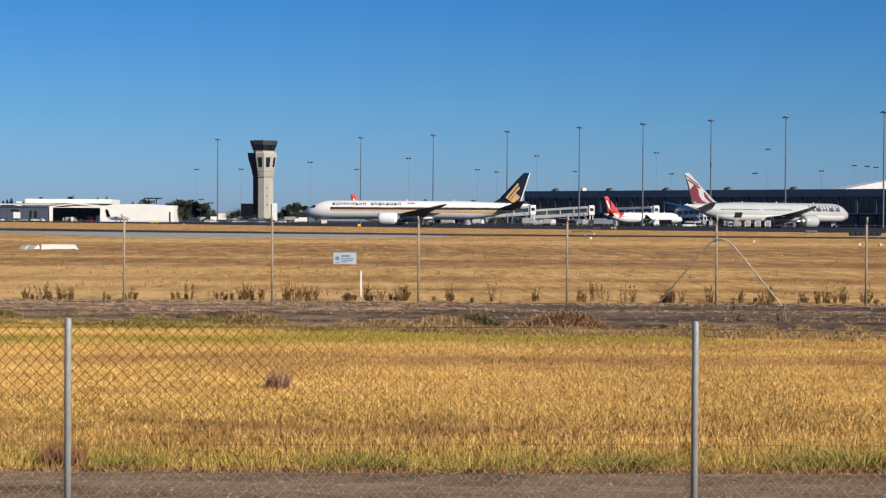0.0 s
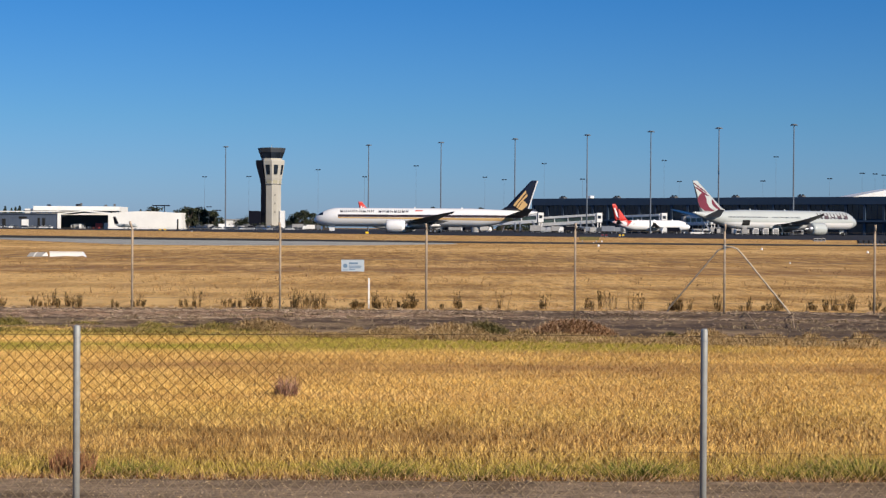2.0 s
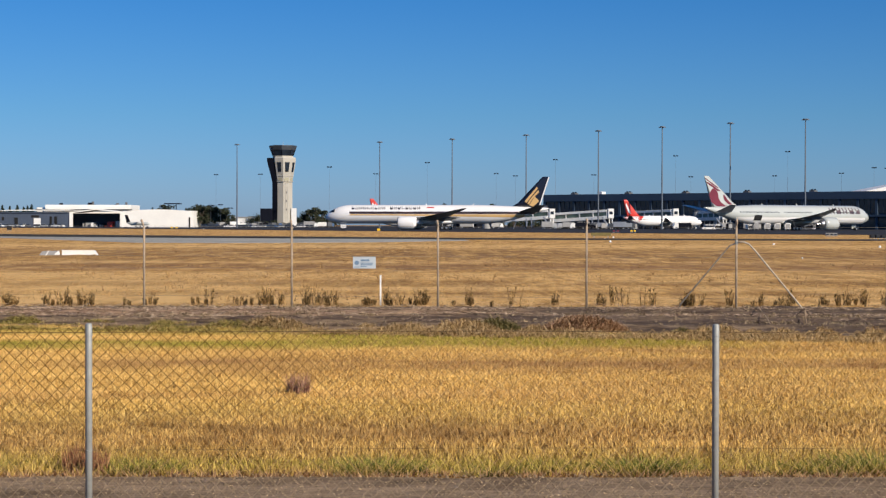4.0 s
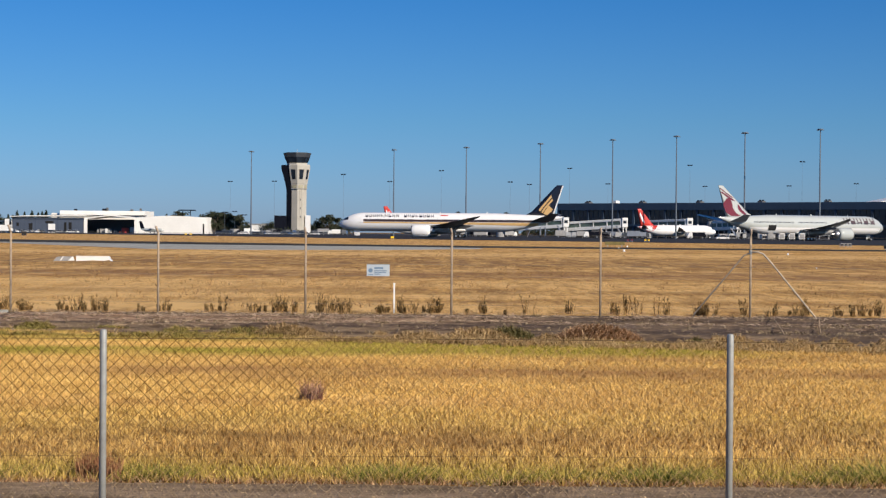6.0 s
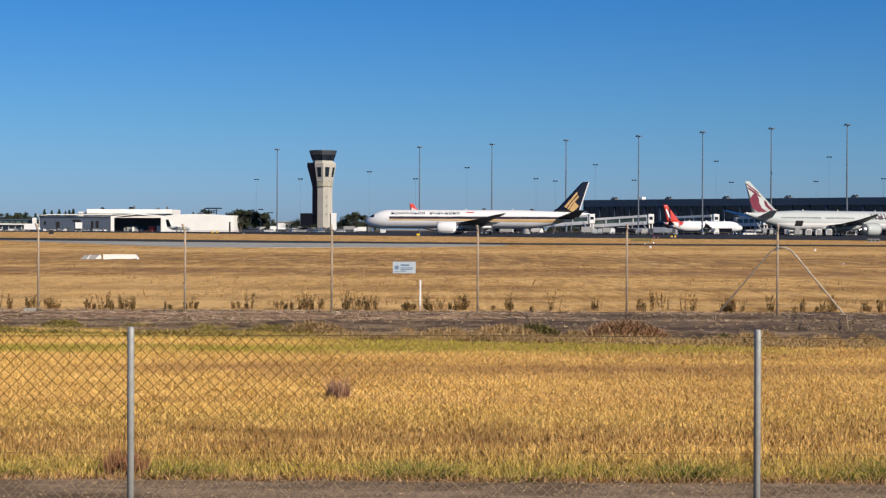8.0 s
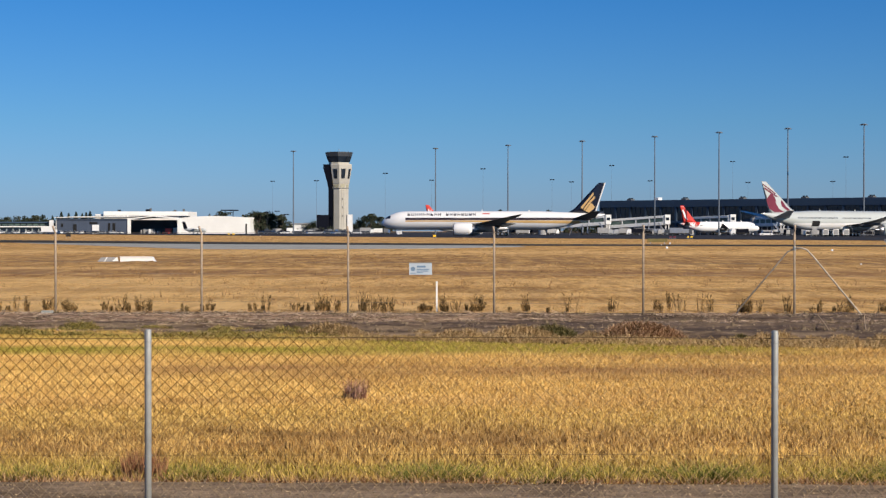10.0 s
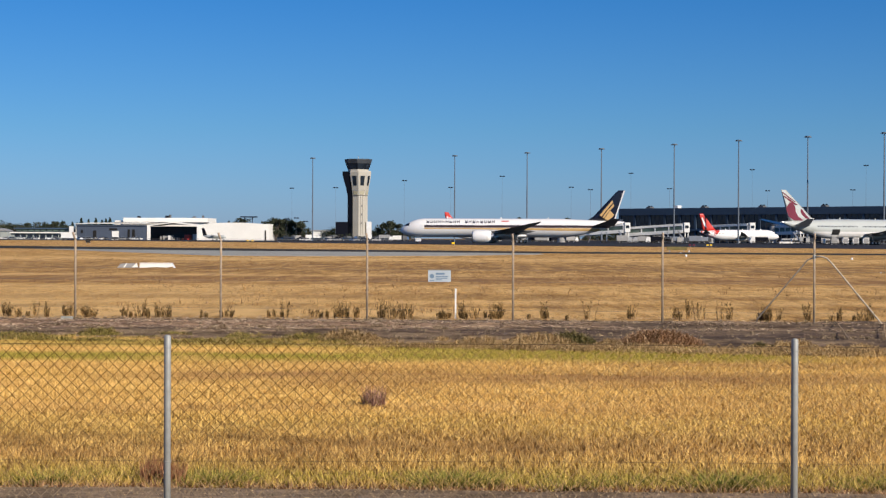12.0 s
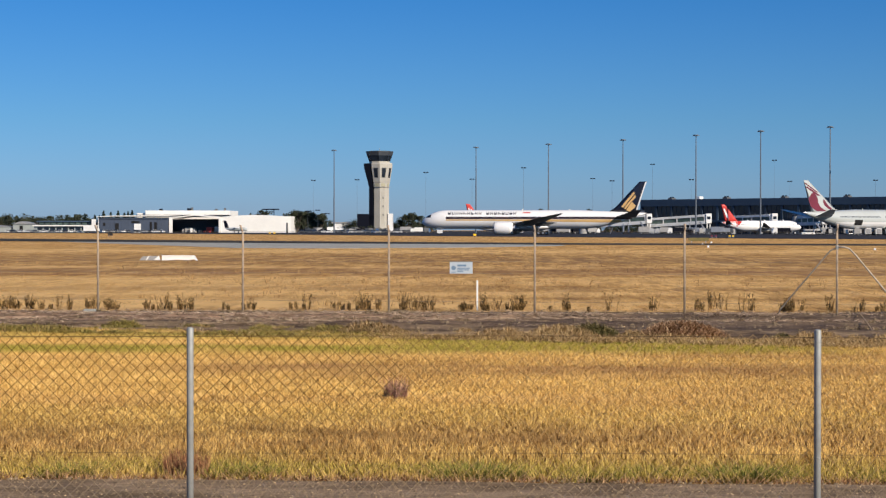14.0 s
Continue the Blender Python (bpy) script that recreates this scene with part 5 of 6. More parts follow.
def airfield_board(u, d, w, h, mat, label, cat="airfield sign"):
    x, y = flat(u, d)
    t = thing("airfield_sign", pose(x, y, 0.03), label, cat, "airfield boards")
    part("board", box(-w / 2, w / 2, -0.12, 0.12, 0.25, 0.25 + h, 0.04), mat, t)
    for sg in (-1, 1):
        part("leg", box(sg * w * 0.35 - 0.05, sg * w * 0.35 + 0.05, -0.05, 0.05, -0.05, 0.26), M_METAL, t)
    part("frame", box(-w / 2 - 0.04, w / 2 + 0.04, -0.09, 0.09, 0.25 + h - 0.03, 0.25 + h + 0.04), M_TYRE, t)


for u, d in ((1126, 372), (1133, 372)):
    airfield_board(u, d, 0.5, 0.3, M_MAROON, "small dark red airfield guidance sign at the apron edge")
for u, d, q in ((344, 600, 0.8), (352.5, 600, 0.8), (709, 405, 1.15), (1157, 372, 0.8), (1163, 372, 0.8)):
    airfield_board(u, d, 0.62 * q * d / 405, 0.40 * q * d / 405, M_YELLOW, "small yellow airfield guidance sign at the apron edge")
airfield_board(58, 400, 1.1, 0.9, M_TYRE, "black square airfield sign board in dry grass")
airfield_board(1103, 224, 2.6, 0.42, M_OLIVE, "low olive equipment box in the dry field", "equipment box")


def edge_marker(u, d, s):
    x, y = flat(u, d)
    t = thing("edge_marker", pose(x, y, 0.0), "small white cone marker in the dry grass", "marker", "edge markers")
    part("cone", tube([(0, 0, -0.02), (0, 0, 0.75 * s), (0, 0, s)], [0.55 * s, 0.42 * s, 0.15 * s], 12), M_WHITE, t)
    part("base", box(-0.5 * s, 0.7 * s, -0.5 * s, 0.5 * s, -0.02, 0.12 * s, 0.01), M_GREYBOX, t)


for u, d, s in ((1119.5, 168, 0.3), (1110, 205, 0.2), (1410, 148, 0.25), (1599, 131, 0.26), (1637, 131, 0.26), (1461, 88, 0.10), (400, 560, 0.4), (1125, 225, 0.3)):
    edge_marker(u, d, s * 0.72)


def light_bar(u, d, n, gap, mat):
    """Approach-path lights on legs: a housing each."""
    for i in range(n):
        x, y = flat(u + i * gap, d)
        t = thing("approach_light_unit", pose(x, y, 0.03), "low approach path light housing on short legs", "light unit", "approach light units")
        part("housing", box(-0.27, 0.27, -0.4, 0.4, 0.12, 0.52, 0.05), mat, t)
        part("lens_strip", box(-0.2, 0.2, -0.43, -0.4, 0.2, 0.42), M_GLASS, t)
        for a in (-0.2, 0.2):
            part("leg", box(a - 0.05, a + 0.05, -0.35, -0.25, -0.05, 0.14), M_METAL, t)


light_bar(1505, 262, 3, 7.0, M_GREYBOX)
light_bar(1585, 212, 6, 9.5, M_TYRE)
qx, qy = flat(20, 34.9)
slab = thing("concrete_slab", pose(qx, qy, 0.0, 0, 0, 6), "pale flat concrete slab at the foot of the fence", "slab")
part("block", box(-0.115, 0.115, -0.10, 0.10, -0.02, 0.07, 0.012), M_CONCRETE, slab)

# ---------------------------------------------------------------- ground vehicles and equipment


def car(u, d, paint, rz, group="parked cars", tall=1.0, label="small parked car beside the airport buildings"):
    x, y = flat(u, d)
    t = thing("car", pose(x, y, 0.05, 0, 0, rz), label, "car", group)
    part("body", loft([[Vector((sx * 2.2, sy * 0.88, z)) for sx, sy in ((-1, -1), (1, -1), (1, 1), (-1, 1))] for z in (0.3, 0.62)] + [[Vector((sx * 2.1, sy * 0.85, 0.92)) for sx, sy in ((-1, -1), (1, -1), (1, 1), (-1, 1))]]), paint, t)
    part("cabin", loft([[Vector((cx_ + sx * 1.35, sy * 0.82, 0.92)) for cx_, sx, sy in ((-0.2, -1, -1), (-0.2, 1, -1), (-0.2, 1, 1), (-0.2, -1, 1))], [Vector((-0.25 + sx * 0.95, sy * 0.68, 0.92 + 0.5 * tall)) for sx, sy in ((-1, -1), (1, -1), (1, 1), (-1, 1))]]), M_GLASS, t)
    part("roof", box(-1.2, 0.7, -0.7, 0.7, 0.92 + 0.5 * tall, 1.0 + 0.5 * tall, 0.03), paint, t)
    for sx in (-1.35, 1.35):
        for sy in (-0.8, 0.8):
            wheel_part(t, sx, sy, 0.32, 0.32, 0.2)
    return t


def truck(u, d, paint, cargo, rz, w=6.5, hh=3.0, label="white airport service truck on the apron"):
    x, y = flat(u, d)
    t = thing("service_truck", pose(x, y, 0.05, 0, 0, rz), label, "truck", "service vehicles")
    part("cab", loft([[Vector((p[0], sy * 1.1, p[1])) for p in ((w / 2 - 1.8, 0.5), (w / 2, 0.5), (w / 2, 1.4), (w / 2 - 0.45, 2.3), (w / 2 - 1.8, 2.3))] for sy in (-1, 1)]), paint, t)
    part("windscreen", loft([[Vector((p[0], sy * 1.0, p[1])) for p in ((w / 2 - 0.02, 1.42), (w / 2 + 0.03, 1.42), (w / 2 - 0.38, 2.2), (w / 2 - 0.45, 2.2))] for sy in (-1, 1)]), M_GLASS, t)
    part("cargo_box", box(-w / 2, w / 2 - 1.9, -1.2, 1.2, 0.8, hh, 0.06), cargo, t)
    part("chassis", box(-w / 2, w / 2 - 0.4, -0.9, 0.9, 0.45, 0.8), M_TYRE, t)
    for sx in (-w / 2 + 1.1, w / 2 - 1.0):
        for sy in (-1, 1):
            wheel_part(t, sx, sy, 0.45, 0.45, 0.3)


def uld(u, d, mat, rz=0):
    x, y = flat(u, d)
    t = thing("cargo_container", pose(x, y, 0.05, 0, 0, rz), "pale aluminium air cargo container on a dolly", "container", "cargo containers")
    part("shell", prism([(-0.9, 0.55), (0.9, 0.55), (0.9, 2.3), (-0.55, 2.3), (-0.9, 1.8)], -0.75, 0.75), mat, t)
    part("dolly", box(-1.0, 1.0, -0.8, 0.8, 0.35, 0.54), M_TYRE, t)
    part("curtain", box(-0.7, 0.75, -0.79, -0.75, 0.65, 2.1), M_GREYBOX, t)
    for sx in (-0.75, 0.75):
        for sy in (-0.7, 0.7):
            wheel_part(t, sx, sy, 0.2, 0.2, 0.12)


rv = random.Random(11)
for k in range(26):
    u = 402 + k * 8.2 + rv.uniform(-2, 2)
    car(u, 868 + rv.uniform(-12, 10), M_CARS[rv.choice((0, 0, 1, 2, 2, 3))], rv.uniform(-15, 15))
for k in range(12):
    car(44 + k * 9.5 + rv.uniform(-2, 2), 915 + rv.uniform(-3, 3), M_CARS[rv.choice((0, 1, 2))], rv.uniform(-90, 90))
for k in range(12):
    car(-128 + k * 13 + rv.uniform(-3, 3), 935, M_CARS[rv.choice((0, 0, 1, 2))], rv.uniform(-20, 20))
truck(458, 880, M_WHITE, M_WHITE, 10)
truck(590, 880, M_WHITE, M_GREYBOX, 0, 7.5, 3.2)
truck(606, 850, M_WHITE, M_HANGAR_WHITE, 180, 6.0, 2.8)
truck(25, 930, M_WHITE, M_WHITE, 0, 9, 4.0)
for k in range(17):
    truck(404 + k * 13.5 + rv.uniform(-4, 4), 884 + rv.uniform(-4, 4), M_CARS[rv.choice((0, 1, 2, 2, 3))], rv.choice((M_TOWER_DARK, M_PLANT, M_GREYBOX, M_CARS[2], M_WHITE)), rv.choice((0, 90, 180, 60)), rv.uniform(4.6, 6.5), rv.uniform(1.9, 3.1), "parked van among cars before the control tower")
for u, d, p in ((1011, 640, 1), (1026, 665, 2), (1040, 660, 1), (1062, 650, 0), (1076, 668, 2), (1085, 655, 2), (1101, 662, 1), (1131, 650, 2), (1152, 660, 2), (1247, 640, 0), (1302, 668, 1), (1330, 660, 2)):
    truck(u, d, M_CARS[p], rv.choice((M_GREYBOX, M_METAL, M_TOWER_DARK)), rv.choice((0, 180, 40)), rv.uniform(5, 7), rv.uniform(2.0, 3.0), "boxy airport service truck beneath the boarding bridges")
car(1294, 585, M_CARS[0], 0, "service vehicles", 1.3, "white utility vehicle by the grey airliner")
for u, d in ((1398, 540), (1416, 541), (1434, 540), (1378, 545)):
    uld(u, d, M_HANGAR_WHITE if u != 1378 else M_GREYBOX)
for k in range(16):
    uld(rv.uniform(1005, 1135), rv.uniform(660, 720), rv.choice((M_GREYBOX, M_HANGAR_WHITE, M_TOWER_DARK)), rv.uniform(0, 90))
for k in range(6):
    uld(rv.uniform(1330, 1390), rv.uniform(600, 640), rv.choice((M_GREYBOX, M_TOWER_DARK)), rv.uniform(0, 90))
for k in range(9):
    truck(rv.uniform(815, 925), rv.uniform(760, 820), M_CARS[rv.choice((0, 1, 2))], rv.choice((M_GREYBOX, M_WHITE, M_TOWER_DARK)), rv.choice((0, 180, 30)), rv.uniform(5, 8), rv.uniform(2.2, 3.4), "boxy service truck on the far apron")


def baggage_cart(u, d, mat, rz):
    x, y = flat(u, d)
    t = thing("baggage_cart", pose(x, y, 0.05, 0, 0, rz), "roofed airport baggage cart standing near the bridges", "baggage cart", "baggage carts")
    part("bed", box(-1.5, 1.5, -0.75, 0.75, 0.45, 0.6, 0.03), M_METAL, t)
    part("roof", box(-1.5, 1.5, -0.78, 0.78, 1.75, 1.85, 0.03), mat, t)
    part("end_panel", box(-1.5, -1.42, -0.75, 0.75, 0.6, 1.75), mat, t)
    part("end_panel", box(1.42, 1.5, -0.75, 0.75, 0.6, 1.75), mat, t)
    part("load", box(-1.2, 1.2, -0.6, 0.6, 0.6, 1.4, 0.1), M_TOWER_DARK, t)
    for sx in (-1.1, 1.1):
        for sy in (-0.65, 0.65):
            wheel_part(t, sx, sy, 0.24, 0.24, 0.14)


for k in range(14):
    baggage_cart(rv.uniform(1000, 1140), rv.uniform(650, 715), rv.choice((M_WHITE, M_GREYBOX, M_RED, M_METAL)), rv.uniform(-40, 40))
for k in range(7):
    baggage_cart(rv.uniform(1330, 1480), rv.uniform(575, 600), rv.choice((M_WHITE, M_GREYBOX, M_METAL)), rv.uniform(-40, 40))
for k in range(5):
    baggage_cart(rv.uniform(1255, 1330), rv.uniform(640, 690), rv.choice((M_WHITE, M_GREYBOX, M_METAL)), rv.uniform(-40, 40))

# ---------------------------------------------------------------- trees


def leaf_cloud(rng, centres, n, size):
    V, F = [], []
    for _ in range(n):
        c, r = rng.choice(centres)
        while True:
            p = Vector((rng.uniform(-1, 1), rng.uniform(-1, 1), rng.uniform(-1, 1)))
            if p.length < 1:
                break
        p = Vector(c) + Vector((p.x * r[0], p.y * r[1], p.z * r[2]))
        a, b = Vector((rng.gauss(0, 1), rng.gauss(0, 1), rng.gauss(0, 1))).normalized(), Vector((rng.gauss(0, 1), rng.gauss(0, 1), rng.gauss(0, 0.6))).normalized()
        s = size * rng.uniform(0.6, 1.4)
        i = len(V)
        V += [p - a * s, p + b * s * 0.6, p + a * s, p - b * s * 0.6]
        F.append((i, i + 1, i + 2, i + 3))
    return [tuple(v) for v in V], F


def gum_tree(rng, u, d, H, W, trunk=0.16, n=1500):
    x, y = flat(u, d)
    t = thing("tree", pose(x, y, 0.0), "dark green gum tree with a broad uneven crown", "tree", "gum trees")
    centres = []
    limbs = bmesh.new()
    add_tube(limbs, [(0, 0, -0.1), (rng.uniform(-.2, .2), 0, H * trunk * 0.6), (rng.uniform(-.5, .5), rng.uniform(-.3, .3), H * (trunk + 0.15))], [0.035 * H, 0.028 * H, 0.018 * H], 8)
    for k in range(14):
        a = rng.uniform(0, 2 * math.pi)
        rr = W / 2 * rng.uniform(0.15, 0.75)
        z = H * rng.uniform(trunk + 0.12, 0.88)
        c = (rr * math.cos(a), rr * math.sin(a), z)
        add_tube(limbs, [(0, 0, H * trunk * 0.8), (c[0] * 0.5, c[1] * 0.5, (H * trunk + z) / 2), c], [0.016 * H, 0.010 * H, 0.004 * H], 5)
        q = W * rng.uniform(0.11, 0.25)
        centres.append((c, (q, q, q * rng.uniform(0.55, 0.8))))
    part("trunk", limbs, M_BARK, t)
    V, F = leaf_cloud(rng, centres, n, 0.028 * H + 0.1)
    tagged(mesh_part("crown", V, F, M_LEAF, t), kind="stuff")
    return t


def conifer(rng, u, d, H, n=1300):
    x, y = flat(u, d)
    t = thing("tree", pose(x, y, 0.0), "dark narrow conifer rising behind the hangar roofs", "tree", "conifers")
    trunk = bmesh.new()
    add_tube(trunk, [(0, 0, -0.1), (0, 0, H * 0.5), (0, 0, H)], [0.02 * H, 0.012 * H, 0.003 * H], 6)
    part("trunk", trunk, M_BARK, t)
    centres = []
    for k in range(16):
        f = 0.15 + 0.85 * k / 16
        r = H * 0.34 * (1 - f) + 0.10
        a = rng.uniform(0, 6.28)
        centres.append(((r * 0.25 * math.cos(a), r * 0.25 * math.sin(a), H * f), (r, r, H * 0.045)))
    V, F = leaf_cloud(rng, centres, n, 0.03 * H)
    tagged(mesh_part("crown", V, F, M_CONIFER, t), kind="stuff")


rt = random.Random(21)
for u, d, H, W in ((397, 960, 11.0, 9), (411, 950, 12.5, 10), (425, 955, 13.0, 10), (438, 965, 11.5, 9), (388, 990, 9.0, 8), (447, 985, 7.5, 7),
                   (583, 960, 10.5, 8), (596, 955, 12.3, 9), (607, 965, 11.0, 8), (575, 1000, 8.0, 8), (566, 1010, 6.5, 7), (619, 1000, 8.5, 9), (632, 1010, 8.0, 10), (486, 1000, 7.0, 9), (500, 1000, 8.0, 9), (512, 1000, 7.5, 8), (404, 970, 11.5, 10), (418, 972, 12.0, 10), (432, 970, 12.2, 9)):
    gum_tree(rt, u, d, H, W * 1.25)
for k in range(24):
    gum_tree(rt, 816 + k * 8.4 + rt.uniform(-3, 3), 1020 + rt.uniform(-30, 30), rt.uniform(6.5, 10.0), rt.uniform(7, 11), 0.02, 1300)
for k in range(22):
    gum_tree(rt, 452 + k * 8.6 + rt.uniform(-3, 3), 1005 + rt.uniform(-8, 8), rt.uniform(4.0, 6.5), rt.uniform(5, 8), 0.1, 500)
for k in range(30):
    gum_tree(rt, 398 + k * 8.3 + rt.uniform(-3, 3), 892 + rt.uniform(-3, 3), rt.uniform(2.4, 4.6), rt.uniform(2.5, 5.0), 0.05, 260)
gum_tree(rt, 384, 950, 12.6, 11.0)
gum_tree(rt, 394, 948, 13.2, 11.0)
gum_tree(rt, 827, 980, 15.0, 4.5)
gum_tree(rt, 909, 990, 15.0, 8.0)
for k in range(30):
    gum_tree(rt, -190 + k * 7.5 + rt.uniform(-4, 4), 1150 + rt.uniform(-30, 30), rt.uniform(9, 13.0), rt.uniform(9, 13), n=1000)
gum_tree(rt, 338, 985, 14.6, 9, 0.4, 500)
gum_tree(rt, 326, 990, 14.0, 7, 0.4, 500)
for u, v in ((46, 379), (59, 381), (72, 379), (83, 382), (90, 380), (97, 378), (30, 386), (38, 387), (108, 384), (310, 383), (280, 385), (245, 378), (-20, 386), (12, 384)):
    conifer(rt, u, 1080, (411 - v) / LENS * 1080 + EYE_H + 0.6)

# ---------------------------------------------------------------- grass


def blade_mesh(name, base, height, width, lean, rng, material, label, splay=0.0, centre=None, heading=None):
    """One triangle a blade; all arrays."""
    n = len(base)
    az = rng.uniform(0, 2 * np.pi, n)
    side = np.stack([np.cos(az), np.sin(az), np.zeros(n)], 1) * (width / 2)[:, None]
    la = rng.uniform(0, 2 * np.pi, n) if heading is None else heading
    tip = base + np.stack([np.cos(la) * lean * height, np.sin(la) * lean * height, height], 1)
    if centre is not None:
        tip[:, :2] += (base - centre)[:, :2] * splay
    co = np.empty((n, 3, 3))
    co[:, 0], co[:, 1], co[:, 2] = base - side, base + side, tip
    me = bpy.data.meshes.new(name)
    me.vertices.add(3 * n)
    me.vertices.foreach_set("co", co.ravel())
    me.loops.add(3 * n)
    me.loops.foreach_set("vertex_index", np.arange(3 * n, dtype=np.int32))
    me.polygons.add(n)
    me.polygons.foreach_set("loop_start", np.arange(0, 3 * n, 3, dtype=np.int32))
    me.update()
    me.materials.append(material)
    ob = new(name, me)
    return tagged(ob, label, "grass", kind="stuff")


def curled_mesh(name, base, height, width, reach, rng, material, label):
    """Dead blades that rise, bend over and droop: a quad and a triangle each; all arrays."""
    n = len(base)
    la = rng.uniform(0, 2 * np.pi, n)
    out = np.stack([np.cos(la), np.sin(la), np.zeros(n)], 1)
    az = la + rng.uniform(0.7, 2.4, n)
    side = np.stack([np.cos(az), np.sin(az), np.zeros(n)], 1) * (width / 2)[:, None]
    up = np.array([0.0, 0.0, 1.0])
    knee = base + out * (reach * 0.45)[:, None] + up * height[:, None]
    tip = base + out * reach[:, None] + up * (height * rng.uniform(0.25, 0.95, n))[:, None]
    co = np.stack([base - side, base + side, knee + side * 0.8, knee - side * 0.8, tip], 1)
    i = np.arange(n, dtype=np.int32)[:, None] * 5
    loops = np.concatenate([i, i + 1, i + 2, i + 3, i + 3, i + 2, i + 4], 1)
    me = bpy.data.meshes.new(name)
    me.vertices.add(5 * n)
    me.vertices.foreach_set("co", co.ravel())
    me.loops.add(7 * n)
    me.loops.foreach_set("vertex_index", loops.ravel().astype(np.int32))
    me.polygons.add(2 * n)
    start = np.arange(n, dtype=np.int32)[:, None] * 7
    me.polygons.foreach_set("loop_start", np.concatenate([start, start + 4], 1).ravel().astype(np.int32))
    me.update()
    me.materials.append(material)
    ob = new(name, me)
    return tagged(ob, label, "grass", kind="stuff") if label else ob


def patchy(p, fx, fy, seed):
    return np.array([noise.noise((x * fx, y * fy, seed)) for x, y in p])


def tufts(rng, y0, y1, n, per, spread, reach=0.335):
    """Base points of n tufts of per blades between the distances y0 and y1, even over the ground."""
    y = np.sqrt(rng.uniform(y0 ** 2, y1 ** 2, n))
    x = rng.uniform(-reach, reach, n) * (y + 2.0)
    c = np.stack([x, y, np.zeros(n)], 1)
    k = np.repeat(np.arange(n), per)
    off = rng.normal(0, spread, (len(k), 2))
    b = c[k].copy()
    b[:, :2] += off
    return c, k, b


g = np.random.default_rng(5)
c, k, b = tufts(g, 11.62, 29.4, 70000, 9, 0.030)
in_field = c[:, 1] < 27.3 - 0.22 * c[:, 0]
hn = patchy(c[:, :2], 0.9, 1.6, 3.1)
hc = np.clip(0.043 + 0.014 * hn + g.normal(0, 0.008, len(c)), 0.02, 0.12)
fore = np.clip((15.5 - c[:, 1]) / 3.5, 0, 1)
hc *= 1 + 0.45 * fore
hb = hc[k] * g.uniform(0.55, 1.2, len(k))
kk = in_field[k]
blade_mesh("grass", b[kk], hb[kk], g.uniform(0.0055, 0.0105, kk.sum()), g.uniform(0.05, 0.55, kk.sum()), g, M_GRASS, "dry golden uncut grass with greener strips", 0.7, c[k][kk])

c, k, b = tufts(g, 35.9, 62.0, 31000, 5, 0.04)
keep = patchy(c[:, :2], 0.10, 0.9, 8.0) > -0.12
kk = keep[k]
hb = np.clip(0.032 + g.normal(0, 0.012, len(k)), 0.012, 0.08)
blade_mesh("stubble", b[kk], hb[kk], g.uniform(0.006, 0.012, kk.sum()), g.uniform(0.2, 1.0, kk.sum()), g, M_STUBBLE, "short mown straw stubble behind the fence", 1.0, c[k][kk])

# dead grass fringing the gravel track: matted tan curls, lower and greener towards the west end
c, k, b = tufts(g, 25.9, 28.8, 8000, 16, 0.05)
flat_y = c[:, 1].copy()
c[:, 1] -= 0.22 * c[:, 0]
b[:, 1] -= 0.22 * c[k][:, 0]
dens = patchy(c[:, :2], 0.55, 0.5, 12.0) + 0.6 * patchy(c[:, :2], 1.5, 1.3, 19.0) - 0.34 * (flat_y - 27.1) - 0.25 * np.clip((c[:, 0] - 3.0) / 1.5, 0, 1)
west = np.clip((-1.9 - c[:, 0]) / 1.0, 0, 1)
kk = (dens > -0.12 - 0.22 * west)[k]
hb = np.clip(0.052 + 0.022 * g.normal(0, 1, len(k)), 0.02, 0.13) * (1 + 0.9 * np.clip(patchy(c[:, :2], 0.8, 0.8, 44.0), -0.6, 0.6) - 0.2 * west)[k]
wk = (g.uniform(0, 1, len(c)) < west * 0.85)[k]
for sel_, mat_, lab_ in ((kk & ~wk, M_FRINGE, "matted dead tan grass fringing the gravel track"), (kk & wk, M_OLIVE_GRASS, "low olive green grass fringing the gravel track")):
    curled_mesh("fringe_grass", b[sel_], hb[sel_], g.uniform(0.004, 0.010, sel_.sum()), hb[sel_] * g.uniform(0.8, 2.6, sel_.sum()), g, mat_, lab_)
c, k, b = tufts(g, 27.8, 35.8, 3000, 8, 0.06)
kk = (patchy(c[:, :2], 0.35, 0.9, 22.0) > 0.05)[k]
curled_mesh("track_grass", b[kk], np.clip(0.035 + 0.015 * g.normal(0, 1, kk.sum()), 0.012, 0.08), g.uniform(0.006, 0.013, kk.sum()), g.uniform(0.03, 0.10, kk.sum()), g, M_MATTED, "scattered straw and dead grass on the gravel track")
# straw washed into lines along the track
n = 26000
row = g.choice(np.array([35.2, 34.1, 33.3, 32.4, 31.6, 30.2]), n, p=[0.12, 0.26, 0.26, 0.2, 0.1, 0.06])
xl = g.uniform(-11.5, 11.5, n)
yl = row + 0.35 * patchy(np.stack([xl, row], 1), 0.45, 3.0, 51.0) + g.normal(0, 0.14, n)
kk = patchy(np.stack([xl, yl], 1), 0.55, 2.6, 57.0) > -0.02 - 0.25 * (xl < -3.0)
zl = np.array([max(0.0, track_z(x, y)) for x, y in zip(xl, yl)])
bl = np.stack([xl, yl, zl + g.uniform(-0.004, 0.03, n)], 1)[kk]
m_ = kk.sum()
hl_ = g.uniform(0.008, 0.035, m_)
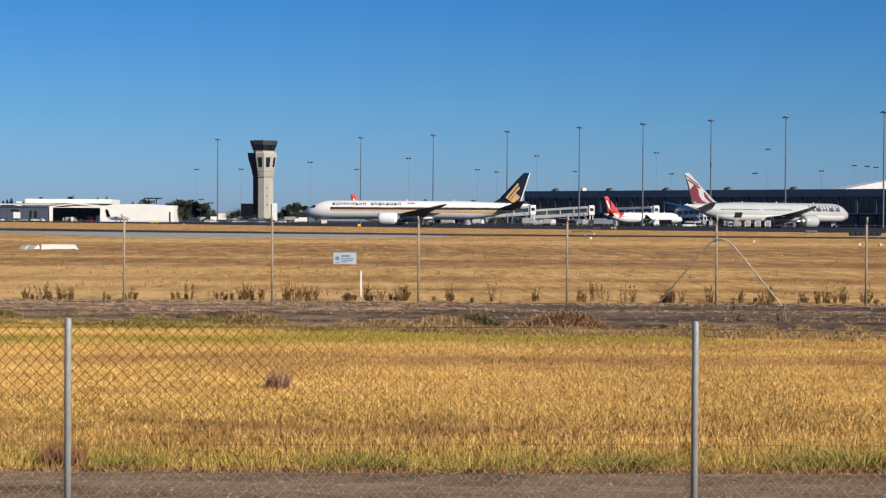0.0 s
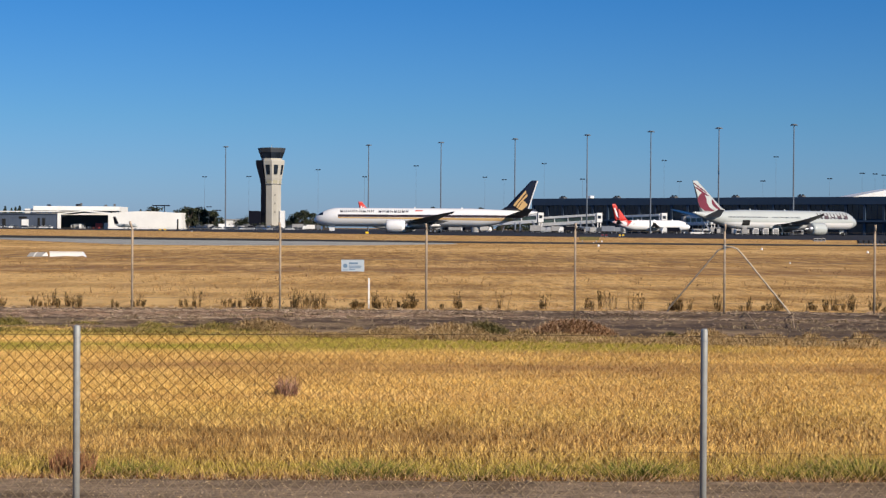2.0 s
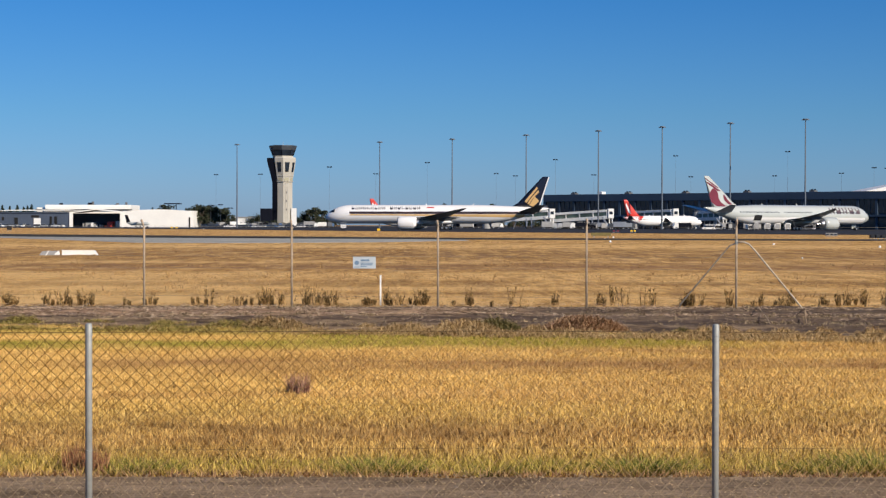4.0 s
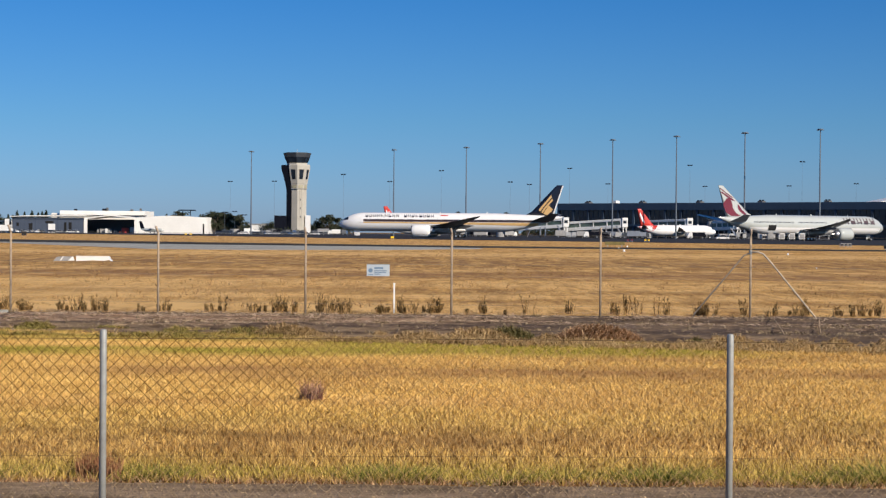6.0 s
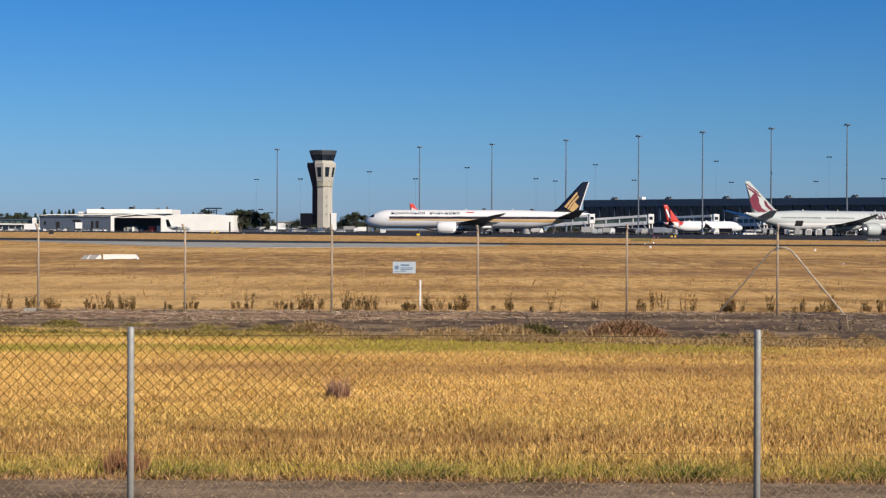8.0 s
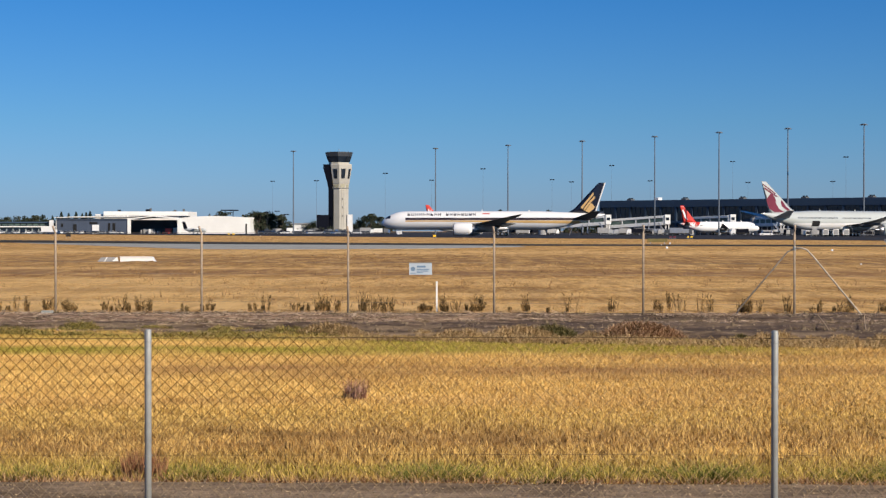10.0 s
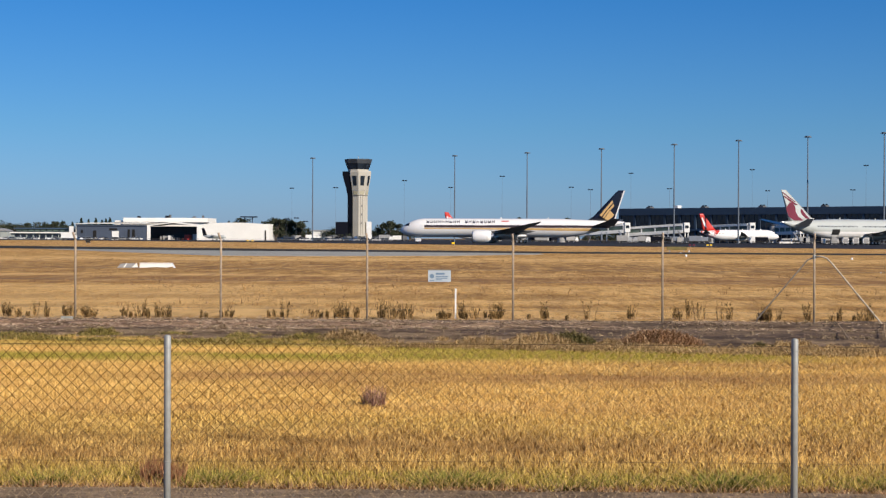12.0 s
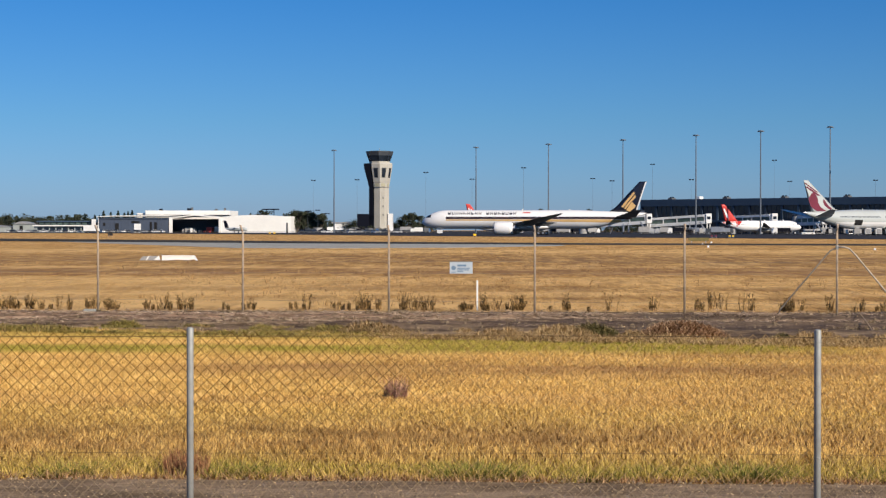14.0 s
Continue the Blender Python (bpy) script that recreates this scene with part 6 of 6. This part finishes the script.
blade_mesh("straw_litter", bl, hl_, g.uniform(0.010, 0.028, m_), g.uniform(0.05, 0.22, m_) / hl_, g, M_LITTER, "pale straw and roots washed into lines along the track", heading=g.normal(0, 0.5, m_) + np.pi * (g.uniform(0, 1, m_) < 0.5))


def scatter(name, n, y0, y1, s0, s1, material, label, seed, reach=0.33, floor=None):
    r = np.random.default_rng(seed)
    V, F = [], []
    for _ in range(n):
        y = math.sqrt(r.uniform(y0 * y0, y1 * y1))
        x = r.uniform(-reach, reach) * (y + 1)
        s = r.uniform(s0, s1)
        i = len(V)
        z = max(0.0, floor(x, y)) if floor else 0.012
        a = r.uniform(0, 6.28)
        ring = [(x + s * r.uniform(0.6, 1.2) * math.cos(a + q * 1.2566), y + s * r.uniform(0.6, 1.2) * math.sin(a + q * 1.2566), z - 0.006) for q in range(5)]
        h_ = z + s * r.uniform(0.25, 0.6)
        V += ring + [(x + (p[0] - x) * 0.6 + r.uniform(-.15, .15) * s, y + (p[1] - y) * 0.6, h_ + r.uniform(-.1, .1) * s) for p in ring]
        F += [(i + q, i + (q + 1) % 5, i + 5 + (q + 1) % 5, i + 5 + q) for q in range(5)] + [tuple(range(i + 5, i + 10))]
    ob = mesh_part(name, V, F, material)
    return tagged(ob, label, "stones", kind="stuff")


scatter("track_stones", 1500, 28.6, 35.6, 0.015, 0.05, M_CLOD, "loose stones and clods on the service track", 31, floor=track_z)
scatter("pale_stones", 90, 29.0, 35.6, 0.01, 0.03, M_STRAWBIT, "pale pebbles on the service track", 32, floor=track_z)
scatter("road_stones", 2600, 8.4, 11.55, 0.003, 0.010, M_STRAWBIT, "small pale pebbles on the gravel road", 33)
scatter("road_clods", 3800, 8.4, 11.65, 0.004, 0.016, M_CLOD, "dark loose gravel on the road", 34)


def clump_mesh(name, n, spread, h0, h1, w0, w1, splay, material, seed):
    r = np.random.default_rng(seed)
    base = np.zeros((n, 3))
    rad, ang = 1.75 * spread * np.sqrt(r.uniform(0, 1, n)), r.uniform(0, 2 * np.pi, n)
    base[:, 0], base[:, 1] = rad * np.cos(ang), rad * np.sin(ang)
    ob = blade_mesh(name, base, r.uniform(h0, h1, n), r.uniform(w0, w1, n), r.uniform(0.05, 0.35, n), r, material, "", splay, np.zeros((n, 3)))
    me = ob.data
    bpy.data.objects.remove(ob)
    return me


rw = random.Random(8)
CL = [(15, 32, 4), (40, 72, 6), (90, 205, 12), (378, 412, 4), (455, 545, 15), (578, 642, 12), (668, 702, 6), (722, 800, 11), (830, 915, 5), (935, 950, 2), (1005, 1025, 2), (1085, 1205, 7), (1240, 1345, 10), (1375, 1700, 26), (-240, -10, 22), (250, 370, 5)]
gw = np.random.default_rng(77)
stem_b, stem_h, leaf_b, leaf_h = [], [], [], []
for u0, u1, n in CL:
    for _ in range(n):
        x, y = flat(rw.uniform(u0, u1), rw.uniform(35.75, 36.7))
        hh = rw.choice((rw.uniform(0.07, 0.17), rw.uniform(0.15, 0.28), rw.uniform(0.24, 0.41)))
        wide = hh * rw.uniform(0.12, 0.34)
        m = rw.randint(4, 11)
        off = gw.normal(0, wide * 0.5, (m, 2))
        hs = hh * gw.uniform(0.55, 1.05, m)
        lean_x, lean_y = off[:, 0] * 0.7 + gw.normal(0, 0.02, m), off[:, 1] * 0.7
        stem_b.append(np.column_stack([x + off[:, 0], y + off[:, 1], np.zeros(m)]))
        stem_h.append(np.column_stack([lean_x, lean_y, hs]))
        # seed heads and withered leaves up the stems, thicker towards the foot
        q = m * rw.randint(7, 20)
        j = gw.integers(0, m, q)
        f = gw.uniform(0.05, 1.0, q) ** rw.choice((0.8, 1.3, 1.9))
        p = stem_b[-1][j] + stem_h[-1][j] * f[:, None]
        p[:, :2] += gw.normal(0, 0.012, (q, 2))
        leaf_b.append(p)
        leaf_h.append(gw.uniform(0.02, 0.085, q) * (1.15 - 0.5 * f))
stem_b, stem_h, leaf_b, leaf_h = (np.concatenate(v) for v in (stem_b, stem_h, leaf_b, leaf_h))
run_ = np.hypot(stem_h[:, 0], stem_h[:, 1])
blade_mesh("weed_stems", stem_b, stem_h[:, 2], gw.uniform(0.008, 0.016, len(run_)), run_ / stem_h[:, 2], gw, M_WEED, "dry dark brown weed stems along the boundary fence", heading=np.arctan2(stem_h[:, 1], stem_h[:, 0]))
curled_mesh("weeds", leaf_b, leaf_h, gw.uniform(0.008, 0.018, len(leaf_h)), gw.uniform(0.006, 0.035, len(leaf_h)), gw, M_WEED, "withered leaves and seed heads of the fence weeds")

# dead stalks dotted over the mown field
c, k, b = tufts(gw, 38.0, 135.0, 5200, 6, 0.07)
kk = (patchy(c[:, :2], 0.12, 0.10, 31.0) > 0.02)[k]
blade_mesh("field_stalks", b[kk], np.clip(gw.normal(0.09, 0.05, kk.sum()), 0.03, 0.26), gw.uniform(0.010, 0.024, kk.sum()), gw.uniform(0.1, 0.5, kk.sum()), gw, M_STALK, "brown dead stalks dotted over the mown field", 0.6, c[k][kk])


def mound_mesh(name, n, spread, h0, h1, material, seed):
    r = np.random.default_rng(seed)
    base = np.zeros((n, 3))
    rad, ang = 1.9 * spread * r.uniform(0, 1, n) ** 0.75, r.uniform(0, 2 * np.pi, n)
    base[:, 0], base[:, 1] = rad * np.cos(ang), rad * np.sin(ang)
    fall = np.exp(-(base[:, 0] ** 2 + base[:, 1] ** 2) / (2 * (1.3 * spread) ** 2))
    base[:, 2] = r.uniform(0, 0.55, n) * h1 * fall
    ob = curled_mesh(name, base, r.uniform(h0, h1, n) * (0.35 + 0.65 * fall) * 0.42, r.uniform(0.005, 0.010, n), r.uniform(0.04, 0.14, n), r, material, "")
    me = ob.data
    bpy.data.objects.remove(ob)
    return me


def single(name, me, u, d, s, label):
    x, y = flat(u, d)
    o = new(name, me)
    o.matrix_world = pose(x, y, 0) @ Matrix.Scale(s, 4)
    tagged(o, label, "grass tuft", "dead tufts")


tuft = clump_mesh("grass_tuft", 460, 0.055, 0.10, 0.25, 0.005, 0.010, 0.55, M_PURPLE, 70)
single("grass_tuft", tuft, 569, 17.25, 1.0, "spiky purplish brown dead tuft in golden grass")
tuft2 = clump_mesh("grass_tuft", 260, 0.05, 0.07, 0.22, 0.004, 0.009, 0.3, M_RED_STALK, 71)
for u, d, s_ in ((176, 12.1, 1.0), (188, 12.25, 0.9), (210, 12.0, 0.9), (217, 12.2, 0.7), (166, 12.3, 0.6)):
    single("grass_tuft", tuft2, u, d - 0.25, s_, "reddish dead stalks at the edge of the gravel road")
curl = mound_mesh("grass_tuft", 1100, 0.13, 0.08, 0.20, M_MOUND, 74)
for u, d, s_ in ((1032, 28.0, 0.8), (1044, 28.2, 0.95), (1056, 28.3, 1.0), (1068, 28.1, 1.05), (1080, 28.2, 1.05), (1092, 28.4, 1.0), (1104, 28.2, 0.95), (1118, 28.3, 0.8)):
    single("grass_tuft", curl, u, d - 0.5 + slant(flat(u, d)[0]), s_ * 1.55, "dead purplish brown tuft beside the gravel track")
dry = mound_mesh("grass_tuft", 800, 0.14, 0.06, 0.19, M_FRINGE, 72)
for u, d, s_ in ((500, 27.9, 1.2), (522, 28.1, 1.4), (545, 28.0, 1.2), (560, 28.2, 0.9), (690, 28.0, 0.8), (740, 27.8, 0.9), (770, 27.9, 1.0), (835, 28.0, 1.2), (862, 28.2, 1.3), (885, 28.0, 1.2), (905, 27.9, 0.9), (985, 27.9, 0.9), (1290, 28.0, 1.0), (1320, 28.2, 1.1), (1375, 27.9, 0.8), (1430, 28.0, 0.9), (1500, 28.1, 1.0), (1590, 28.1, 1.1)):
    single("grass_tuft", dry, u, d - 0.5 + slant(flat(u, d)[0]), s_, "dry olive brown tuft beside the gravel track")
bush = mound_mesh("grass_tuft", 700, 0.13, 0.08, 0.20, M_BUSH, 75)
for u, d, s_ in ((906, 27.5, 1.3), (920, 27.4, 1.4), (934, 27.5, 1.1), (1250, 26.6, 0.8)):
    single("grass_tuft", bush, u, d, s_, "dark green leafy clump beside the gravel track")
green = clump_mesh("grass_tuft", 420, 0.14, 0.02, 0.10, 0.004, 0.009, 0.6, M_EDGE, 73)
for u, d, s_ in ((255, 12.2, 0.9), (285, 12.3, 1.0), (310, 12.2, 0.8), (660, 12.3, 0.9), (690, 12.2, 1.0), (720, 12.3, 1.1), (750, 12.2, 0.9), (905, 12.1, 0.8), (1010, 12.3, 0.9), (1160, 12.3, 1.0), (1185, 12.2, 1.1), (1215, 12.3, 1.0), (1440, 12.2, 0.9), (1520, 12.2, 1.1), (1590, 12.3, 1.3), (1612, 12.4, 1.4), (-20, 12.2, 1.0), (30, 12.3, 0.8)):
    single("grass_tuft", green, u, d - 0.38, s_, "low dark green tuft at the edge of the gravel road")
# roots and dead blades where the grass ends at the road
ge = np.random.default_rng(91)
n = 5200
xe = ge.uniform(-5.2, 5.2, n)
be = np.column_stack([xe, 11.62 + 0.10 * np.array([noise.noise((x * 1.3, 2.0, 6.0)) for x in xe]) + ge.normal(0, 0.05, n), np.zeros(n)])
blade_mesh("road_edge_grass", be, ge.uniform(0.015, 0.06, n), ge.uniform(0.004, 0.010, n), ge.uniform(0.2, 1.2, n), ge, M_TUFT, "dead reddish roots where the grass meets the road")
